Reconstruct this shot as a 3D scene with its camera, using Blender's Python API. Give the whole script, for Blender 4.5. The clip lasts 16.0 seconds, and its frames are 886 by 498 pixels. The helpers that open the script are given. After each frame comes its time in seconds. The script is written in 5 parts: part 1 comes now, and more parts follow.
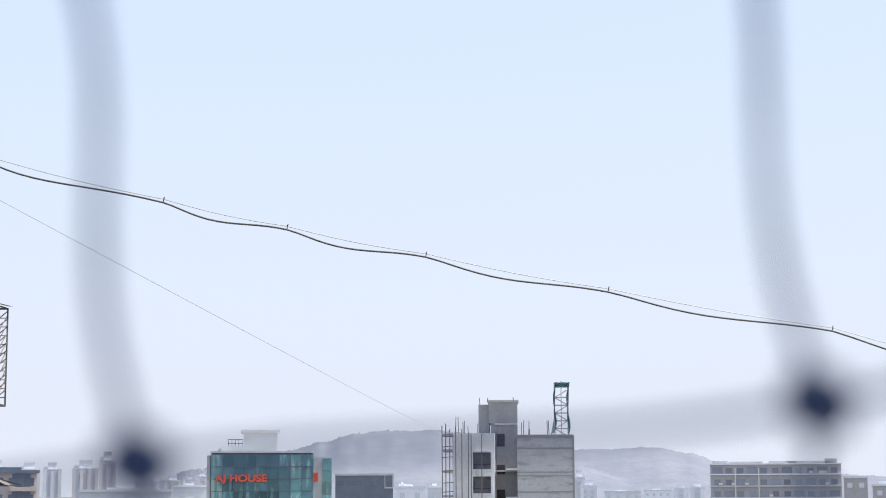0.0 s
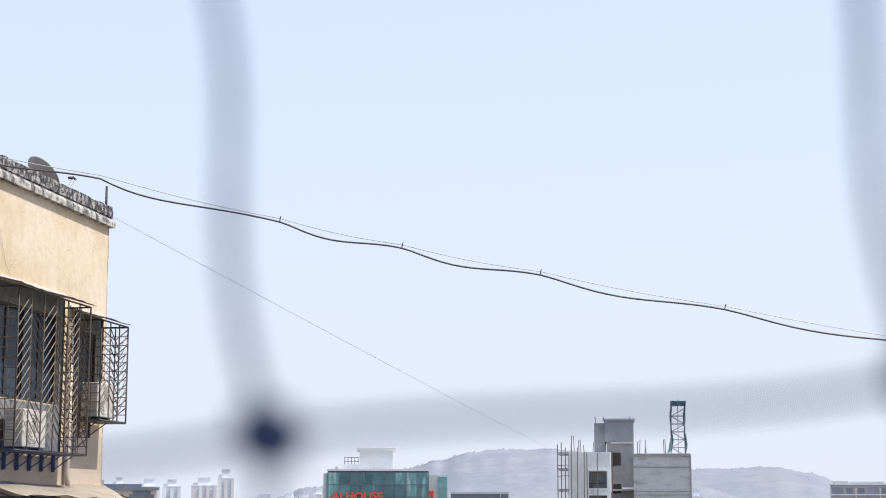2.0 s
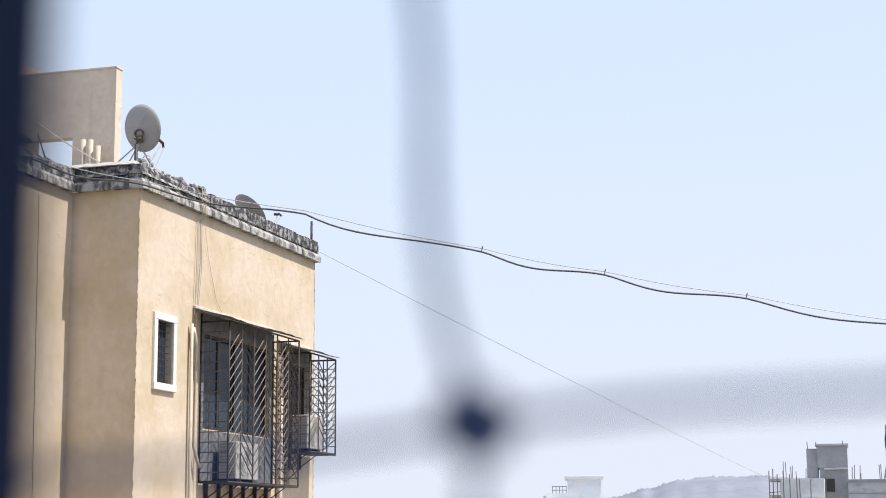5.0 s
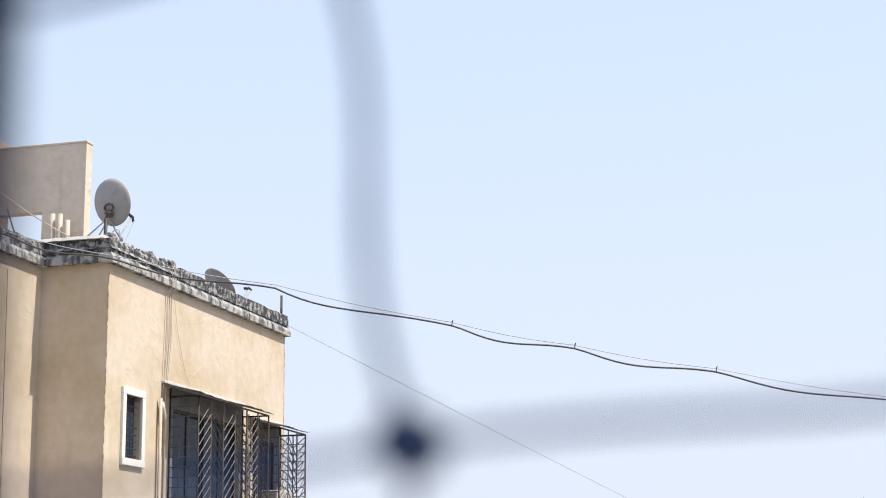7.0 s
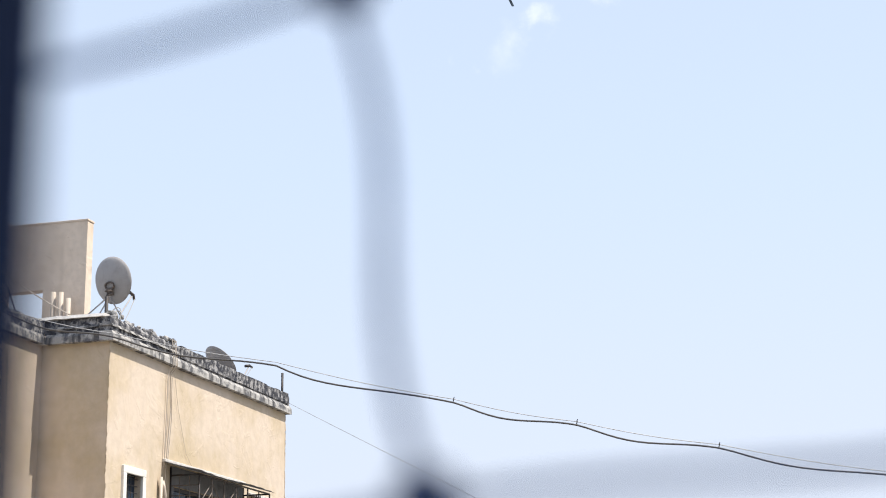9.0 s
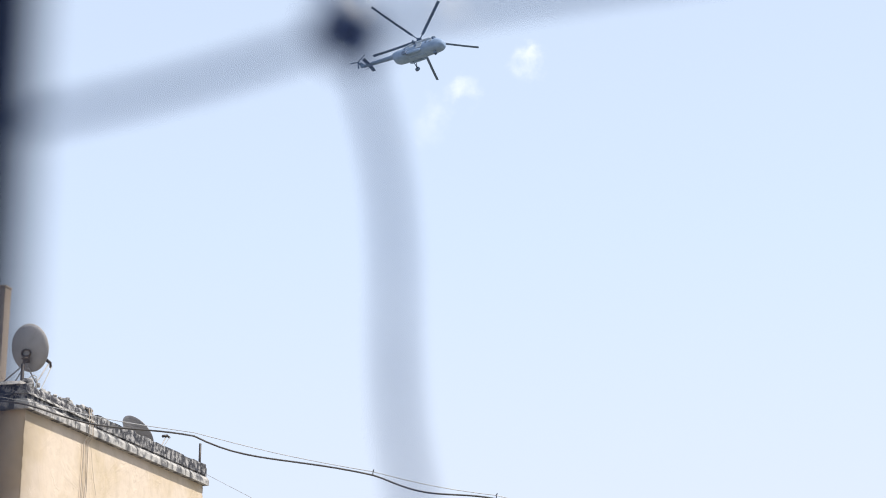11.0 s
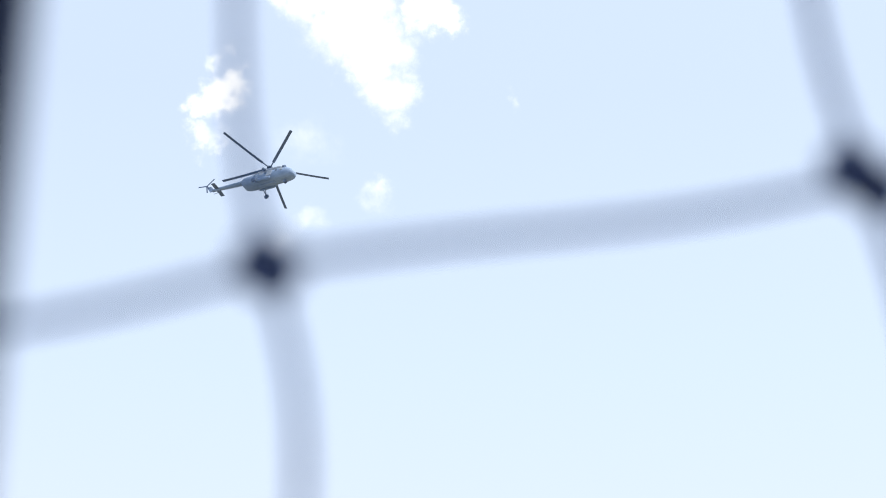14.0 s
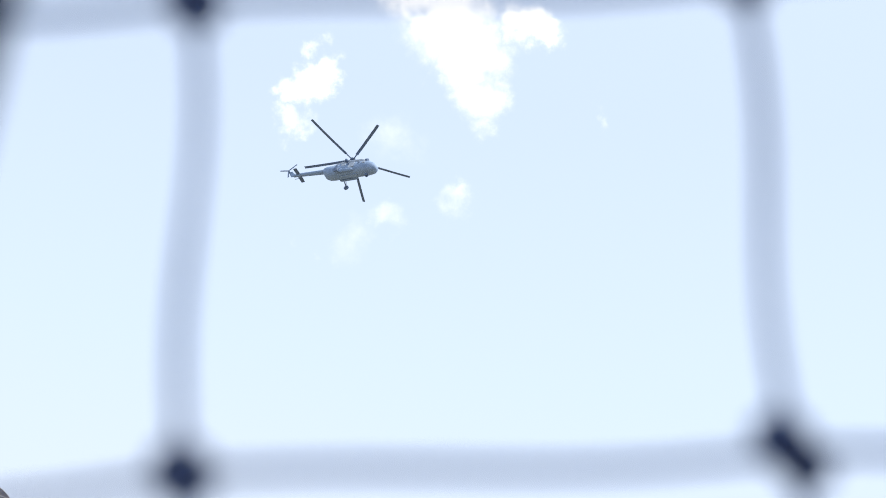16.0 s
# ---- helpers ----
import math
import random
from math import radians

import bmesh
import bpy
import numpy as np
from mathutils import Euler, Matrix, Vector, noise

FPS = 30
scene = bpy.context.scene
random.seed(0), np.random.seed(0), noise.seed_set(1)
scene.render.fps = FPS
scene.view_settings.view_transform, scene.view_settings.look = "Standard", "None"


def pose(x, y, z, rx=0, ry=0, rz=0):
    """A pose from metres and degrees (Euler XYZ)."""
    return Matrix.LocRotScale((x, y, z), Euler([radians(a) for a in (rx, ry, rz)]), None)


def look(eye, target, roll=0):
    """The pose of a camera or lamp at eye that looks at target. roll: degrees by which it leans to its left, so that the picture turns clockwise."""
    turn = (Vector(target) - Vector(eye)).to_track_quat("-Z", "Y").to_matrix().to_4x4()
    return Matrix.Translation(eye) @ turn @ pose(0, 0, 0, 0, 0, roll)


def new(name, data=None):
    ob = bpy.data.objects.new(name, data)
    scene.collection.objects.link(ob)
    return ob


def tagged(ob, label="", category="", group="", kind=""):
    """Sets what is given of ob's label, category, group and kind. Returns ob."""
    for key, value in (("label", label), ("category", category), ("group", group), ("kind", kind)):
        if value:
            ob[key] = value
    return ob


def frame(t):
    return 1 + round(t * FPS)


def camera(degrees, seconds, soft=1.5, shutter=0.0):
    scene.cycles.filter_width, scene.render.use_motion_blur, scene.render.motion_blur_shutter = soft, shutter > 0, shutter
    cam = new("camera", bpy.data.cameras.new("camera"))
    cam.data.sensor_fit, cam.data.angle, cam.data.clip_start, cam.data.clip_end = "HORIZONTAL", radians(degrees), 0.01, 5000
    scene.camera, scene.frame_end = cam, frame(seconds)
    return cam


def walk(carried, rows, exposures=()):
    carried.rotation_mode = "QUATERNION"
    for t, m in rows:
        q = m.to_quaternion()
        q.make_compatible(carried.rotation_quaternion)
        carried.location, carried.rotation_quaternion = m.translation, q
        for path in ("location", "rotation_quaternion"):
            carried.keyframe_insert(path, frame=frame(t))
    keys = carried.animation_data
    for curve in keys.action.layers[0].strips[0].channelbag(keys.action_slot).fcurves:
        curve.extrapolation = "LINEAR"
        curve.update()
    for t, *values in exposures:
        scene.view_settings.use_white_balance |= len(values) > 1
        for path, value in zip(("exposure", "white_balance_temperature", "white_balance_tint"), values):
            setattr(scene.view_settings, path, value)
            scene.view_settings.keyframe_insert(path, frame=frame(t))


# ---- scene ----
cam = camera(29.3, 16.0, soft=1.0)
EYE_Z = 18.0
# seconds, x, y, z, yaw (left +), pitch (up +), lean (picture clockwise +)
PATH = [
    (0, 0.0013, -0.0083, 18.0053, -9.643, 8.068, -0.23),
    (0.5, 0.0004, -0.0094, 18.0040, -9.108, 8.072, -0.17),
    (1, -0.0004, -0.0124, 18.0032, -7.677, 8.258, -0.03),
    (1.5, -0.0001, -0.0158, 18.0026, -6.318, 8.505, 0.06),
    (2, 0.0005, -0.0138, 18.0018, -5.734, 8.689, 0.08),
    (2.5, -0.0008, -0.0089, 17.9997, -5.105, 8.530, 0.04),
    (3, -0.0004, -0.0036, 18.0007, -3.763, 8.392, 0.01),
    (3.5, -0.0000, 0.0000, 18.0000, -0.018, 8.627, 0.15),
    (4, 0.0010, -0.0006, 17.9995, 1.488, 9.004, -0.01),
    (4.2, 0.0018, -0.0006, 17.9995, 1.577, 9.143, -0.10),
    (6.3, -0.0023, -0.0046, 17.9977, 0.239, 11.314, -0.61),
    (6.5, 0.0007, -0.0033, 17.9954, 0.206, 11.701, -0.57),
    (7, 0.0031, -0.0101, 17.9948, 0.134, 12.168, -0.57),
    (7.5, 0.0038, -0.0118, 17.9940, 0.077, 13.000, -0.75),
    (8, 0.0026, -0.0074, 17.9944, 0.203, 13.665, -0.72),
    (8.5, 0.0026, -0.0107, 17.9935, 0.238, 14.199, -0.84),
    (8.7, 0.0024, -0.0107, 17.9932, 0.257, 14.473, -0.79),
    (10.8, -0.0042, 0.0013, 17.9969, -2.520, 16.480, -1.13),
    (11, -0.0050, 0.0020, 17.9970, -2.660, 17.150, -0.78),
    (11.5, -0.0064, 0.0019, 17.9975, -3.500, 17.910, -0.96),
    (12, -0.0081, -0.0017, 17.9959, -4.920, 19.050, -1.00),
    (12.5, -0.0108, -0.0026, 17.9889, -6.900, 22.367, -3.09),
    (13, -0.0089, -0.0144, 17.9872, -7.124, 22.705, -2.21),
    (13.5, -0.0098, -0.0134, 17.9931, -8.418, 21.910, -0.91),
    (14, -0.0109, -0.0123, 17.9999, -8.299, 21.608, 0.26),
    (14.5, -0.0064, -0.0171, 18.0024, -6.558, 22.349, 3.49),
    (15, -0.0043, -0.0195, 18.0061, -6.018, 22.087, 5.20),
    (15.5, 0.0003, -0.0212, 18.0117, -6.058, 22.120, 6.25),
    (16, -0.0015, -0.0211, 18.0177, -5.652, 21.663, 7.93),
]


def heading(yaw, pitch):
    a, b = radians(yaw), radians(pitch)
    return Vector((-math.sin(a) * math.cos(b), math.cos(a) * math.cos(b), math.sin(b)))


ROWS = []
for t, x, y, z, yaw, pitch, lean in PATH:
    eye = Vector((x, y, z))
    ROWS.append((t, look(eye, eye + heading(yaw, pitch) * 10, lean)))
walk(cam, ROWS, exposures=[(0.0, 0.28), (8.7, 0.3), (12.0, 0.33), (16.0, 0.44)])
# the lens is focused far away, so the net close by melts
cam.data.dof.use_dof = True
cam.data.dof.focus_distance = 120.0
cam.data.dof.aperture_fstop = 16.0

# ---------------------------------------------------------------- light
SUN_AZ, SUN_EL = 100.0, 58.0          # degrees clockwise from +y, above the horizon
world = bpy.data.worlds.new("sky")
scene.world = world
world.use_nodes = True


def wire_world():
    nt = world.node_tree
    nt.nodes.clear()
    N, L = nt.nodes.new, nt.links.new
    out, bg = N("ShaderNodeOutputWorld"), N("ShaderNodeBackground")
    sky = N("ShaderNodeTexSky")
    sky.sky_type, sky.sun_disc = "NISHITA", False
    sky.sun_elevation, sky.sun_rotation = radians(SUN_EL), radians(SUN_AZ)
    sky.air_density, sky.dust_density, sky.ozone_density = 1.0, 4.0, 1.5
    bg.inputs["Strength"].default_value = 0.1
    # milky haze, thicker towards the horizon
    coord, sep = N("ShaderNodeTexCoord"), N("ShaderNodeSeparateXYZ")
    L(coord.outputs["Generated"], sep.inputs[0])
    ramp = N("ShaderNodeMapRange")
    L(sep.outputs["Z"], ramp.inputs["Value"])
    ramp.inputs["From Min"].default_value, ramp.inputs["From Max"].default_value = 0.0, 0.45
    ramp.inputs["To Min"].default_value, ramp.inputs["To Max"].default_value = 0.93, 0.72
    haze = N("ShaderNodeMix")
    haze.data_type = "RGBA"
    L(ramp.outputs[0], haze.inputs["Factor"])
    L(sky.outputs[0], haze.inputs["A"])
    hz = N("ShaderNodeMix")
    hz.data_type = "RGBA"
    up = N("ShaderNodeMapRange")
    L(sep.outputs["Z"], up.inputs["Value"])
    up.inputs["From Min"].default_value, up.inputs["From Max"].default_value = 0.02, 0.3
    L(up.outputs[0], hz.inputs["Factor"])
    hz.inputs["A"].default_value = (7.05, 7.5, 8.6, 1)
    hz.inputs["B"].default_value = (6.7, 7.9, 9.9, 1)
    L(hz.outputs["Result"], haze.inputs["B"])
    # fair-weather clouds high in the haze
    big, fine = N("ShaderNodeTexNoise"), N("ShaderNodeTexNoise")
    big.inputs["Scale"].default_value, big.inputs["Detail"].default_value = 34.0, 7.0
    big.inputs["Roughness"].default_value = 0.6
    shift, ragged = N("ShaderNodeVectorMath"), N("ShaderNodeVectorMath")
    shift.operation, ragged.operation = "SUBTRACT", "MULTIPLY_ADD"
    shift.inputs[1].default_value = (0.5, 0.5, 0.5)
    ragged.inputs[1].default_value = (0.055, 0.055, 0.055)
    L(big.outputs["Color"], shift.inputs[0])
    L(shift.outputs[0], ragged.inputs[0])
    L(coord.outputs["Generated"], ragged.inputs[2])
    fine.inputs["Scale"].default_value, fine.inputs["Detail"].default_value = 45.0, 8.0
    L(coord.outputs["Generated"], big.inputs["Vector"])
    L(coord.outputs["Generated"], fine.inputs["Vector"])
    total = None
    for az, el, size, amp in CLOUDS:
        d = heading(-az, el)
        dist = N("ShaderNodeVectorMath")
        dist.operation = "DISTANCE"
        L(ragged.outputs[0], dist.inputs[0])
        dist.inputs[1].default_value = d
        r = N("ShaderNodeMapRange")
        r.interpolation_type = "SMOOTHSTEP"
        L(dist.outputs["Value"], r.inputs["Value"])
        r.inputs["From Min"].default_value, r.inputs["From Max"].default_value = radians(size), 0.0
        r.inputs["To Min"].default_value, r.inputs["To Max"].default_value = 0.0, amp
        if total is None:
            total = r.outputs[0]
        else:
            m = N("ShaderNodeMath")
            m.operation = "MAXIMUM"
            L(total, m.inputs[0])
            L(r.outputs[0], m.inputs[1])
            total = m.outputs[0]
    grainy = N("ShaderNodeMapRange")
    L(fine.outputs[0], grainy.inputs["Value"])
    grainy.inputs["From Min"].default_value, grainy.inputs["From Max"].default_value = 0.3, 0.7
    grainy.inputs["To Min"].default_value, grainy.inputs["To Max"].default_value = 0.62, 1.38
    add = N("ShaderNodeMath")
    add.operation = "MULTIPLY"
    L(grainy.outputs[0], add.inputs[0])
    L(total, add.inputs[1])
    cl = N("ShaderNodeMapRange")
    cl.interpolation_type = "SMOOTHSTEP"
    L(add.outputs[0], cl.inputs["Value"])
    cl.inputs["From Min"].default_value, cl.inputs["From Max"].default_value = 0.04, 1.05
    cl.inputs["To Max"].default_value = 0.85
    mixc = N("ShaderNodeMix")
    mixc.data_type = "RGBA"
    L(cl.outputs[0], mixc.inputs["Factor"])
    L(haze.outputs["Result"], mixc.inputs["A"])
    mixc.inputs["B"].default_value = (11.5, 11.5, 11.5, 1)
    L(mixc.outputs["Result"], bg.inputs["Color"])
    L(bg.outputs[0], out.inputs[0])


# azimuth, elevation, radius, strength of each cloud
CLOUDS = [(3.10, 30.23, 1.90, 1.30), (4.63, 29.33, 2.17, 1.35), (5.54, 27.99, 2.01, 1.30), (6.26, 26.82, 1.52, 1.00), (6.65, 25.89, 1.08, 0.60), (7.39, 29.49, 1.36, 1.20), (8.42, 29.18, 1.03, 1.00), (2.11, 30.97, 2.03, 1.30), (4.02, 31.63, 2.57, 1.30), (-0.30, 27.80, 0.65, 0.70), (-0.01, 26.65, 1.08, 1.15), (-0.60, 26.05, 0.87, 0.90), (-0.58, 25.09, 0.81, 0.60), (3.40, 25.16, 1.52, 0.32), (6.01, 23.45, 0.98, 0.46), (6.15, 24.13, 0.70, 0.32), (3.52, 22.41, 1.08, 0.38), (2.31, 21.60, 1.41, 0.28), (0.79, 21.16, 0.54, 0.26), (11.18, 26.32, 0.49, 0.32)]
wire_world()

sun = new("sun", bpy.data.lights.new("sun", "SUN"))
sun.data.energy, sun.data.angle, sun.data.color = 5.0, radians(0.53), (1.0, 0.94, 0.84)
sun.matrix_world = look((0, 0, 60), Vector((0, 0, 60)) - heading(-SUN_AZ, SUN_EL), 0)

# ---------------------------------------------------------------- materials


def material(name, base, rough=0.8, metal=0.0, second=None, scale=3.0, grain=40.0, bump=0.2, streak=None, streak_scale=(2.0, 2.0, 0.3), mix=(0.45, 0.7), bump_dist=0.02, spread=0.0, gloss=0.5, flake=None, whole=False):
    """A surface with large stains, fine grain and relief, at real-world size."""
    m = bpy.data.materials.new(name)
    m.use_nodes = True
    nt = m.node_tree
    N, L = nt.nodes.new, nt.links.new
    b = nt.nodes["Principled BSDF"]
    b.inputs["Specular IOR Level"].default_value = gloss
    b.inputs["Roughness"].default_value, b.inputs["Metallic"].default_value = rough, metal
    # whole: the pattern runs on from piece to piece
    co = N("ShaderNodeNewGeometry" if whole else "ShaderNodeTexCoord")
    where = co.outputs["Position" if whole else "Object"]
    n1, n2 = N("ShaderNodeTexNoise"), N("ShaderNodeTexNoise")
    n1.inputs["Scale"].default_value, n1.inputs["Detail"].default_value = scale, 6.0
    n1.inputs["Roughness"].default_value = 0.65
    n2.inputs["Scale"].default_value, n2.inputs["Detail"].default_value = grain, 4.0
    L(where, n1.inputs["Vector"])
    L(where, n2.inputs["Vector"])
    sec = second or tuple(c * 0.72 for c in base)
    r1 = N("ShaderNodeMapRange")
    r1.inputs["From Min"].default_value, r1.inputs["From Max"].default_value = mix
    L(n1.outputs[0], r1.inputs["Value"])
    c1 = N("ShaderNodeMix")
    c1.data_type = "RGBA"
    L(r1.outputs[0], c1.inputs["Factor"])
    c1.inputs["A"].default_value, c1.inputs["B"].default_value = (*base, 1), (*sec, 1)
    col = c1.outputs["Result"]
    if streak:
        mp = N("ShaderNodeMapping")
        mp.inputs["Scale"].default_value = streak_scale
        L(where, mp.inputs["Vector"])
        n3 = N("ShaderNodeTexNoise")
        n3.inputs["Scale"].default_value, n3.inputs["Detail"].default_value = 2.0, 7.0
        L(mp.outputs[0], n3.inputs["Vector"])
        r3 = N("ShaderNodeMapRange")
        r3.inputs["From Min"].default_value, r3.inputs["From Max"].default_value = streak[3], streak[4]
        r3.inputs["To Max"].default_value = streak[5]
        L(n3.outputs[0], r3.inputs["Value"])
        c3 = N("ShaderNodeMix")
        c3.data_type = "RGBA"
        L(r3.outputs[0], c3.inputs["Factor"])
        L(col, c3.inputs["A"])
        c3.inputs["B"].default_value = (*streak[:3], 1)
        col = c3.outputs["Result"]
    g = N("ShaderNodeMapRange")
    L(n2.outputs[0], g.inputs["Value"])
    g.inputs["To Min"].default_value, g.inputs["To Max"].default_value = 0.86, 1.14
    if spread:
        oi = N("ShaderNodeObjectInfo")
        v = N("ShaderNodeMapRange")
        L(oi.outputs["Random"], v.inputs["Value"])
        v.inputs["To Min"].default_value, v.inputs["To Max"].default_value = 1 - spread, 1 + spread
        mm = N("ShaderNodeMath")
        mm.operation = "MULTIPLY"
        L(g.outputs[0], mm.inputs[0])
        L(v.outputs[0], mm.inputs[1])
        gv = mm.outputs[0]
    else:
        gv = g.outputs[0]
    c2 = N("ShaderNodeVectorMath")
    c2.operation = "SCALE"
    L(col, c2.inputs[0])
    L(gv, c2.inputs["Scale"])
    L(c2.outputs[0], b.inputs["Base Color"])
    if bump:
        bp = N("ShaderNodeBump")
        bp.inputs["Strength"].default_value, bp.inputs["Distance"].default_value = bump, bump_dist
        ad = N("ShaderNodeMath")
        ad.operation = "MULTIPLY_ADD"
        L(n1.outputs[0], ad.inputs[0])
        ad.inputs[1].default_value = 1.5
        L(n2.outputs[0], ad.inputs[2])
        height_out = ad.outputs[0]
        if flake:
            # patched and flaking skim coats: plateaus with sharp edges, and hair cracks
            for fs, lo, hi, tall in flake:
                n4 = N("ShaderNodeTexNoise")
                n4.inputs["Scale"].default_value, n4.inputs["Detail"].default_value = fs, 5.0
                n4.inputs["Roughness"].default_value, n4.inputs["Distortion"].default_value = 0.6, 0.8
                L(where, n4.inputs["Vector"])
                r4 = N("ShaderNodeMapRange")
                L(n4.outputs[0], r4.inputs["Value"])
                r4.inputs["From Min"].default_value, r4.inputs["From Max"].default_value = lo, hi
                r4.inputs["To Max"].default_value = tall
                a4 = N("ShaderNodeMath")
                L(height_out, a4.inputs[0])
                L(r4.outputs[0], a4.inputs[1])
                height_out = a4.outputs[0]
        L(height_out, bp.inputs["Height"])
        L(bp.outputs[0], b.inputs["Normal"])
    return m


def glass(name, tint, rough=0.06, vary=0.0, coat=0.15, **more):
    """Dark window glass seen from outside: tinted body under a mirror-like skin."""
    m = material(name, tint, rough, 0.0, **{**dict(scale=0.7, grain=3.0, bump=0.03, spread=vary), **more})
    b = m.node_tree.nodes["Principled BSDF"]
    b.inputs["IOR"].default_value = 1.5
    b.inputs["Coat Weight"].default_value = coat
    b.inputs["Coat Roughness"].default_value = 0.03
    return m


PLASTER = material("cream_plaster", (0.58, 0.485, 0.395), 0.92, scale=0.6, second=(0.49, 0.395, 0.275), mix=(0.42, 0.62), grain=7, bump=0.30, streak=(0.38, 0.31, 0.20, 0.56, 0.8, 0.4), streak_scale=(1.6, 1.6, 0.6), bump_dist=0.02, gloss=0.2, flake=[(2.2, 0.60, 0.64, 0.5), (8.0, 0.67, 0.71, 0.9), (0.8, 0.55, 0.58, 0.35)])
CEMENT = material("weathered_cement", (0.36, 0.35, 0.35), 0.95, second=(0.045, 0.047, 0.058), scale=11.0, mix=(0.42, 0.55), grain=45, bump=0.7, streak=(0.06, 0.06, 0.068, 0.48, 0.62, 0.8), streak_scale=(5, 5, 1.8), bump_dist=0.03, gloss=0.2)
SLAB_PALE = material("light_cement", (0.60, 0.57, 0.54), 0.95, second=(0.42, 0.40, 0.38), scale=5.0, mix=(0.5, 0.72), grain=30, bump=0.5, gloss=0.2)
CEMENT_PALE = material("pale_cement", (0.40, 0.385, 0.37), 0.95, second=(0.12, 0.12, 0.13), scale=6.0, mix=(0.47, 0.62), grain=30, bump=0.5, streak=(0.05, 0.05, 0.055, 0.5, 0.62, 0.85), streak_scale=(5, 5, 1.0), gloss=0.2)
TANK_WALL = material("tank_wall_plaster", (0.66, 0.55, 0.45), 0.93, second=(0.60, 0.49, 0.39), scale=2.0, grain=12, bump=0.5, flake=[(3.0, 0.58, 0.62, 0.8)], streak=(0.36, 0.29, 0.23, 0.58, 0.8, 0.35), gloss=0.2)
WHITE_PAINT = material("white_paint", (0.72, 0.69, 0.65), 0.7, second=(0.62, 0.59, 0.54), scale=6, grain=50, bump=0.2)
DARK_STEEL = material("black_painted_steel", (0.035, 0.035, 0.04), 0.55, 0.3, second=(0.075, 0.05, 0.035), scale=9, grain=60, bump=0.2)
SHEET = material("corrugated_sheet", (0.16, 0.16, 0.17), 0.7, 0.2, second=(0.10, 0.085, 0.07), scale=4, grain=30, bump=0.2)
TARP = material("cream_awning_sheet", (0.60, 0.53, 0.45), 0.8, second=(0.46, 0.40, 0.34), scale=3, grain=30, bump=0.3)
GRILLE_STEEL = material("rusty_grille_steel", (0.085, 0.073, 0.067), 0.65, 0.15, second=(0.175, 0.13, 0.10), scale=7, grain=60, bump=0.2, mix=(0.42, 0.62))
# grey cement, darkened to carry the dimness inside the window cages
SURROUND = material("stained_shade_cement", (0.20, 0.20, 0.21), 0.95, second=(0.11, 0.11, 0.12), scale=2.5, grain=20, bump=0.4, gloss=0.2)
DARK_GLASS = glass("window_glass", (0.03, 0.044, 0.068), 0.2, gloss=0.14, coat=0.0)
DISH_MAT = material("dish_grey", (0.32, 0.305, 0.305), 0.6, second=(0.26, 0.245, 0.24), scale=6, grain=70, bump=0.05)
PLASTIC = material("white_plastic", (0.47, 0.455, 0.43), 0.5, second=(0.40, 0.385, 0.37), scale=7, grain=40, bump=0.05)
PVC = material("pvc_pipe", (0.50, 0.43, 0.36), 0.6, second=(0.40, 0.33, 0.26), scale=5, grain=30, bump=0.08)
RUBBER = material("cable_rubber", (0.06, 0.055, 0.055), 0.6, second=(0.11, 0.1, 0.09), scale=12, grain=60, bump=0.1)
WIRE = material("galvanised_wire", (0.40, 0.40, 0.41), 0.6, 0.2, scale=20, grain=80, bump=0.0)
NYLON = material("net_nylon", (0.07, 0.155, 0.35), 0.95, second=(0.055, 0.125, 0.29), scale=300, grain=2500, bump=0.1, bump_dist=0.0003, gloss=0.15)


def let_light_through(m, tint, share_of):
    """Thin nylon passes part of the daylight behind it."""
    nt = m.node_tree
    N, L = nt.nodes.new, nt.links.new
    tr, mx = N("ShaderNodeBsdfTranslucent"), N("ShaderNodeMixShader")
    tr.inputs["Color"].default_value = (*tint, 1)
    mx.inputs[0].default_value = share_of
    L(nt.nodes["Principled BSDF"].outputs[0], mx.inputs[1])
    L(tr.outputs[0], mx.inputs[2])
    L(mx.outputs[0], nt.nodes["Material Output"].inputs["Surface"])


let_light_through(NYLON, (0.23, 0.42, 0.72), 0.58)
KNOT = material("net_knot_nylon", (0.085, 0.13, 0.25), 0.95, second=(0.065, 0.10, 0.2), scale=300, grain=2500, bump=0.1, bump_dist=0.0003, gloss=0.15)
let_light_through(KNOT, (0.40, 0.47, 0.65), 0.9)
FRAME_PAINT = material("dark_frame_paint", (0.009, 0.022, 0.075), 0.85, second=(0.013, 0.03, 0.09), scale=30, grain=300, bump=0.1, bump_dist=0.001, gloss=0.1)
# this grey and the whitewash below are lightened and blued with distance haze
CONCRETE = material("raw_concrete", (0.50, 0.505, 0.53), 0.95, second=(0.40, 0.40, 0.425), scale=0.35, grain=3, bump=0.3, streak=(0.16, 0.16, 0.16, 0.55, 0.75, 0.6), streak_scale=(0.3, 0.3, 1.2))
# darker concrete copy: shade of the lift tower's faces, also ledges and coping
CONCRETE_DARK = material("dark_and_shade_concrete", (0.32, 0.32, 0.335), 0.95, second=(0.26, 0.26, 0.275), scale=0.5, grain=3, bump=0.3)
WHITEWASH = material("grey_whitewash", (0.76, 0.77, 0.80), 0.9, second=(0.64, 0.65, 0.68), scale=0.3, grain=2, bump=0.1, streak=(0.3, 0.3, 0.31, 0.56, 0.76, 0.6), streak_scale=(0.5, 0.5, 0.12))
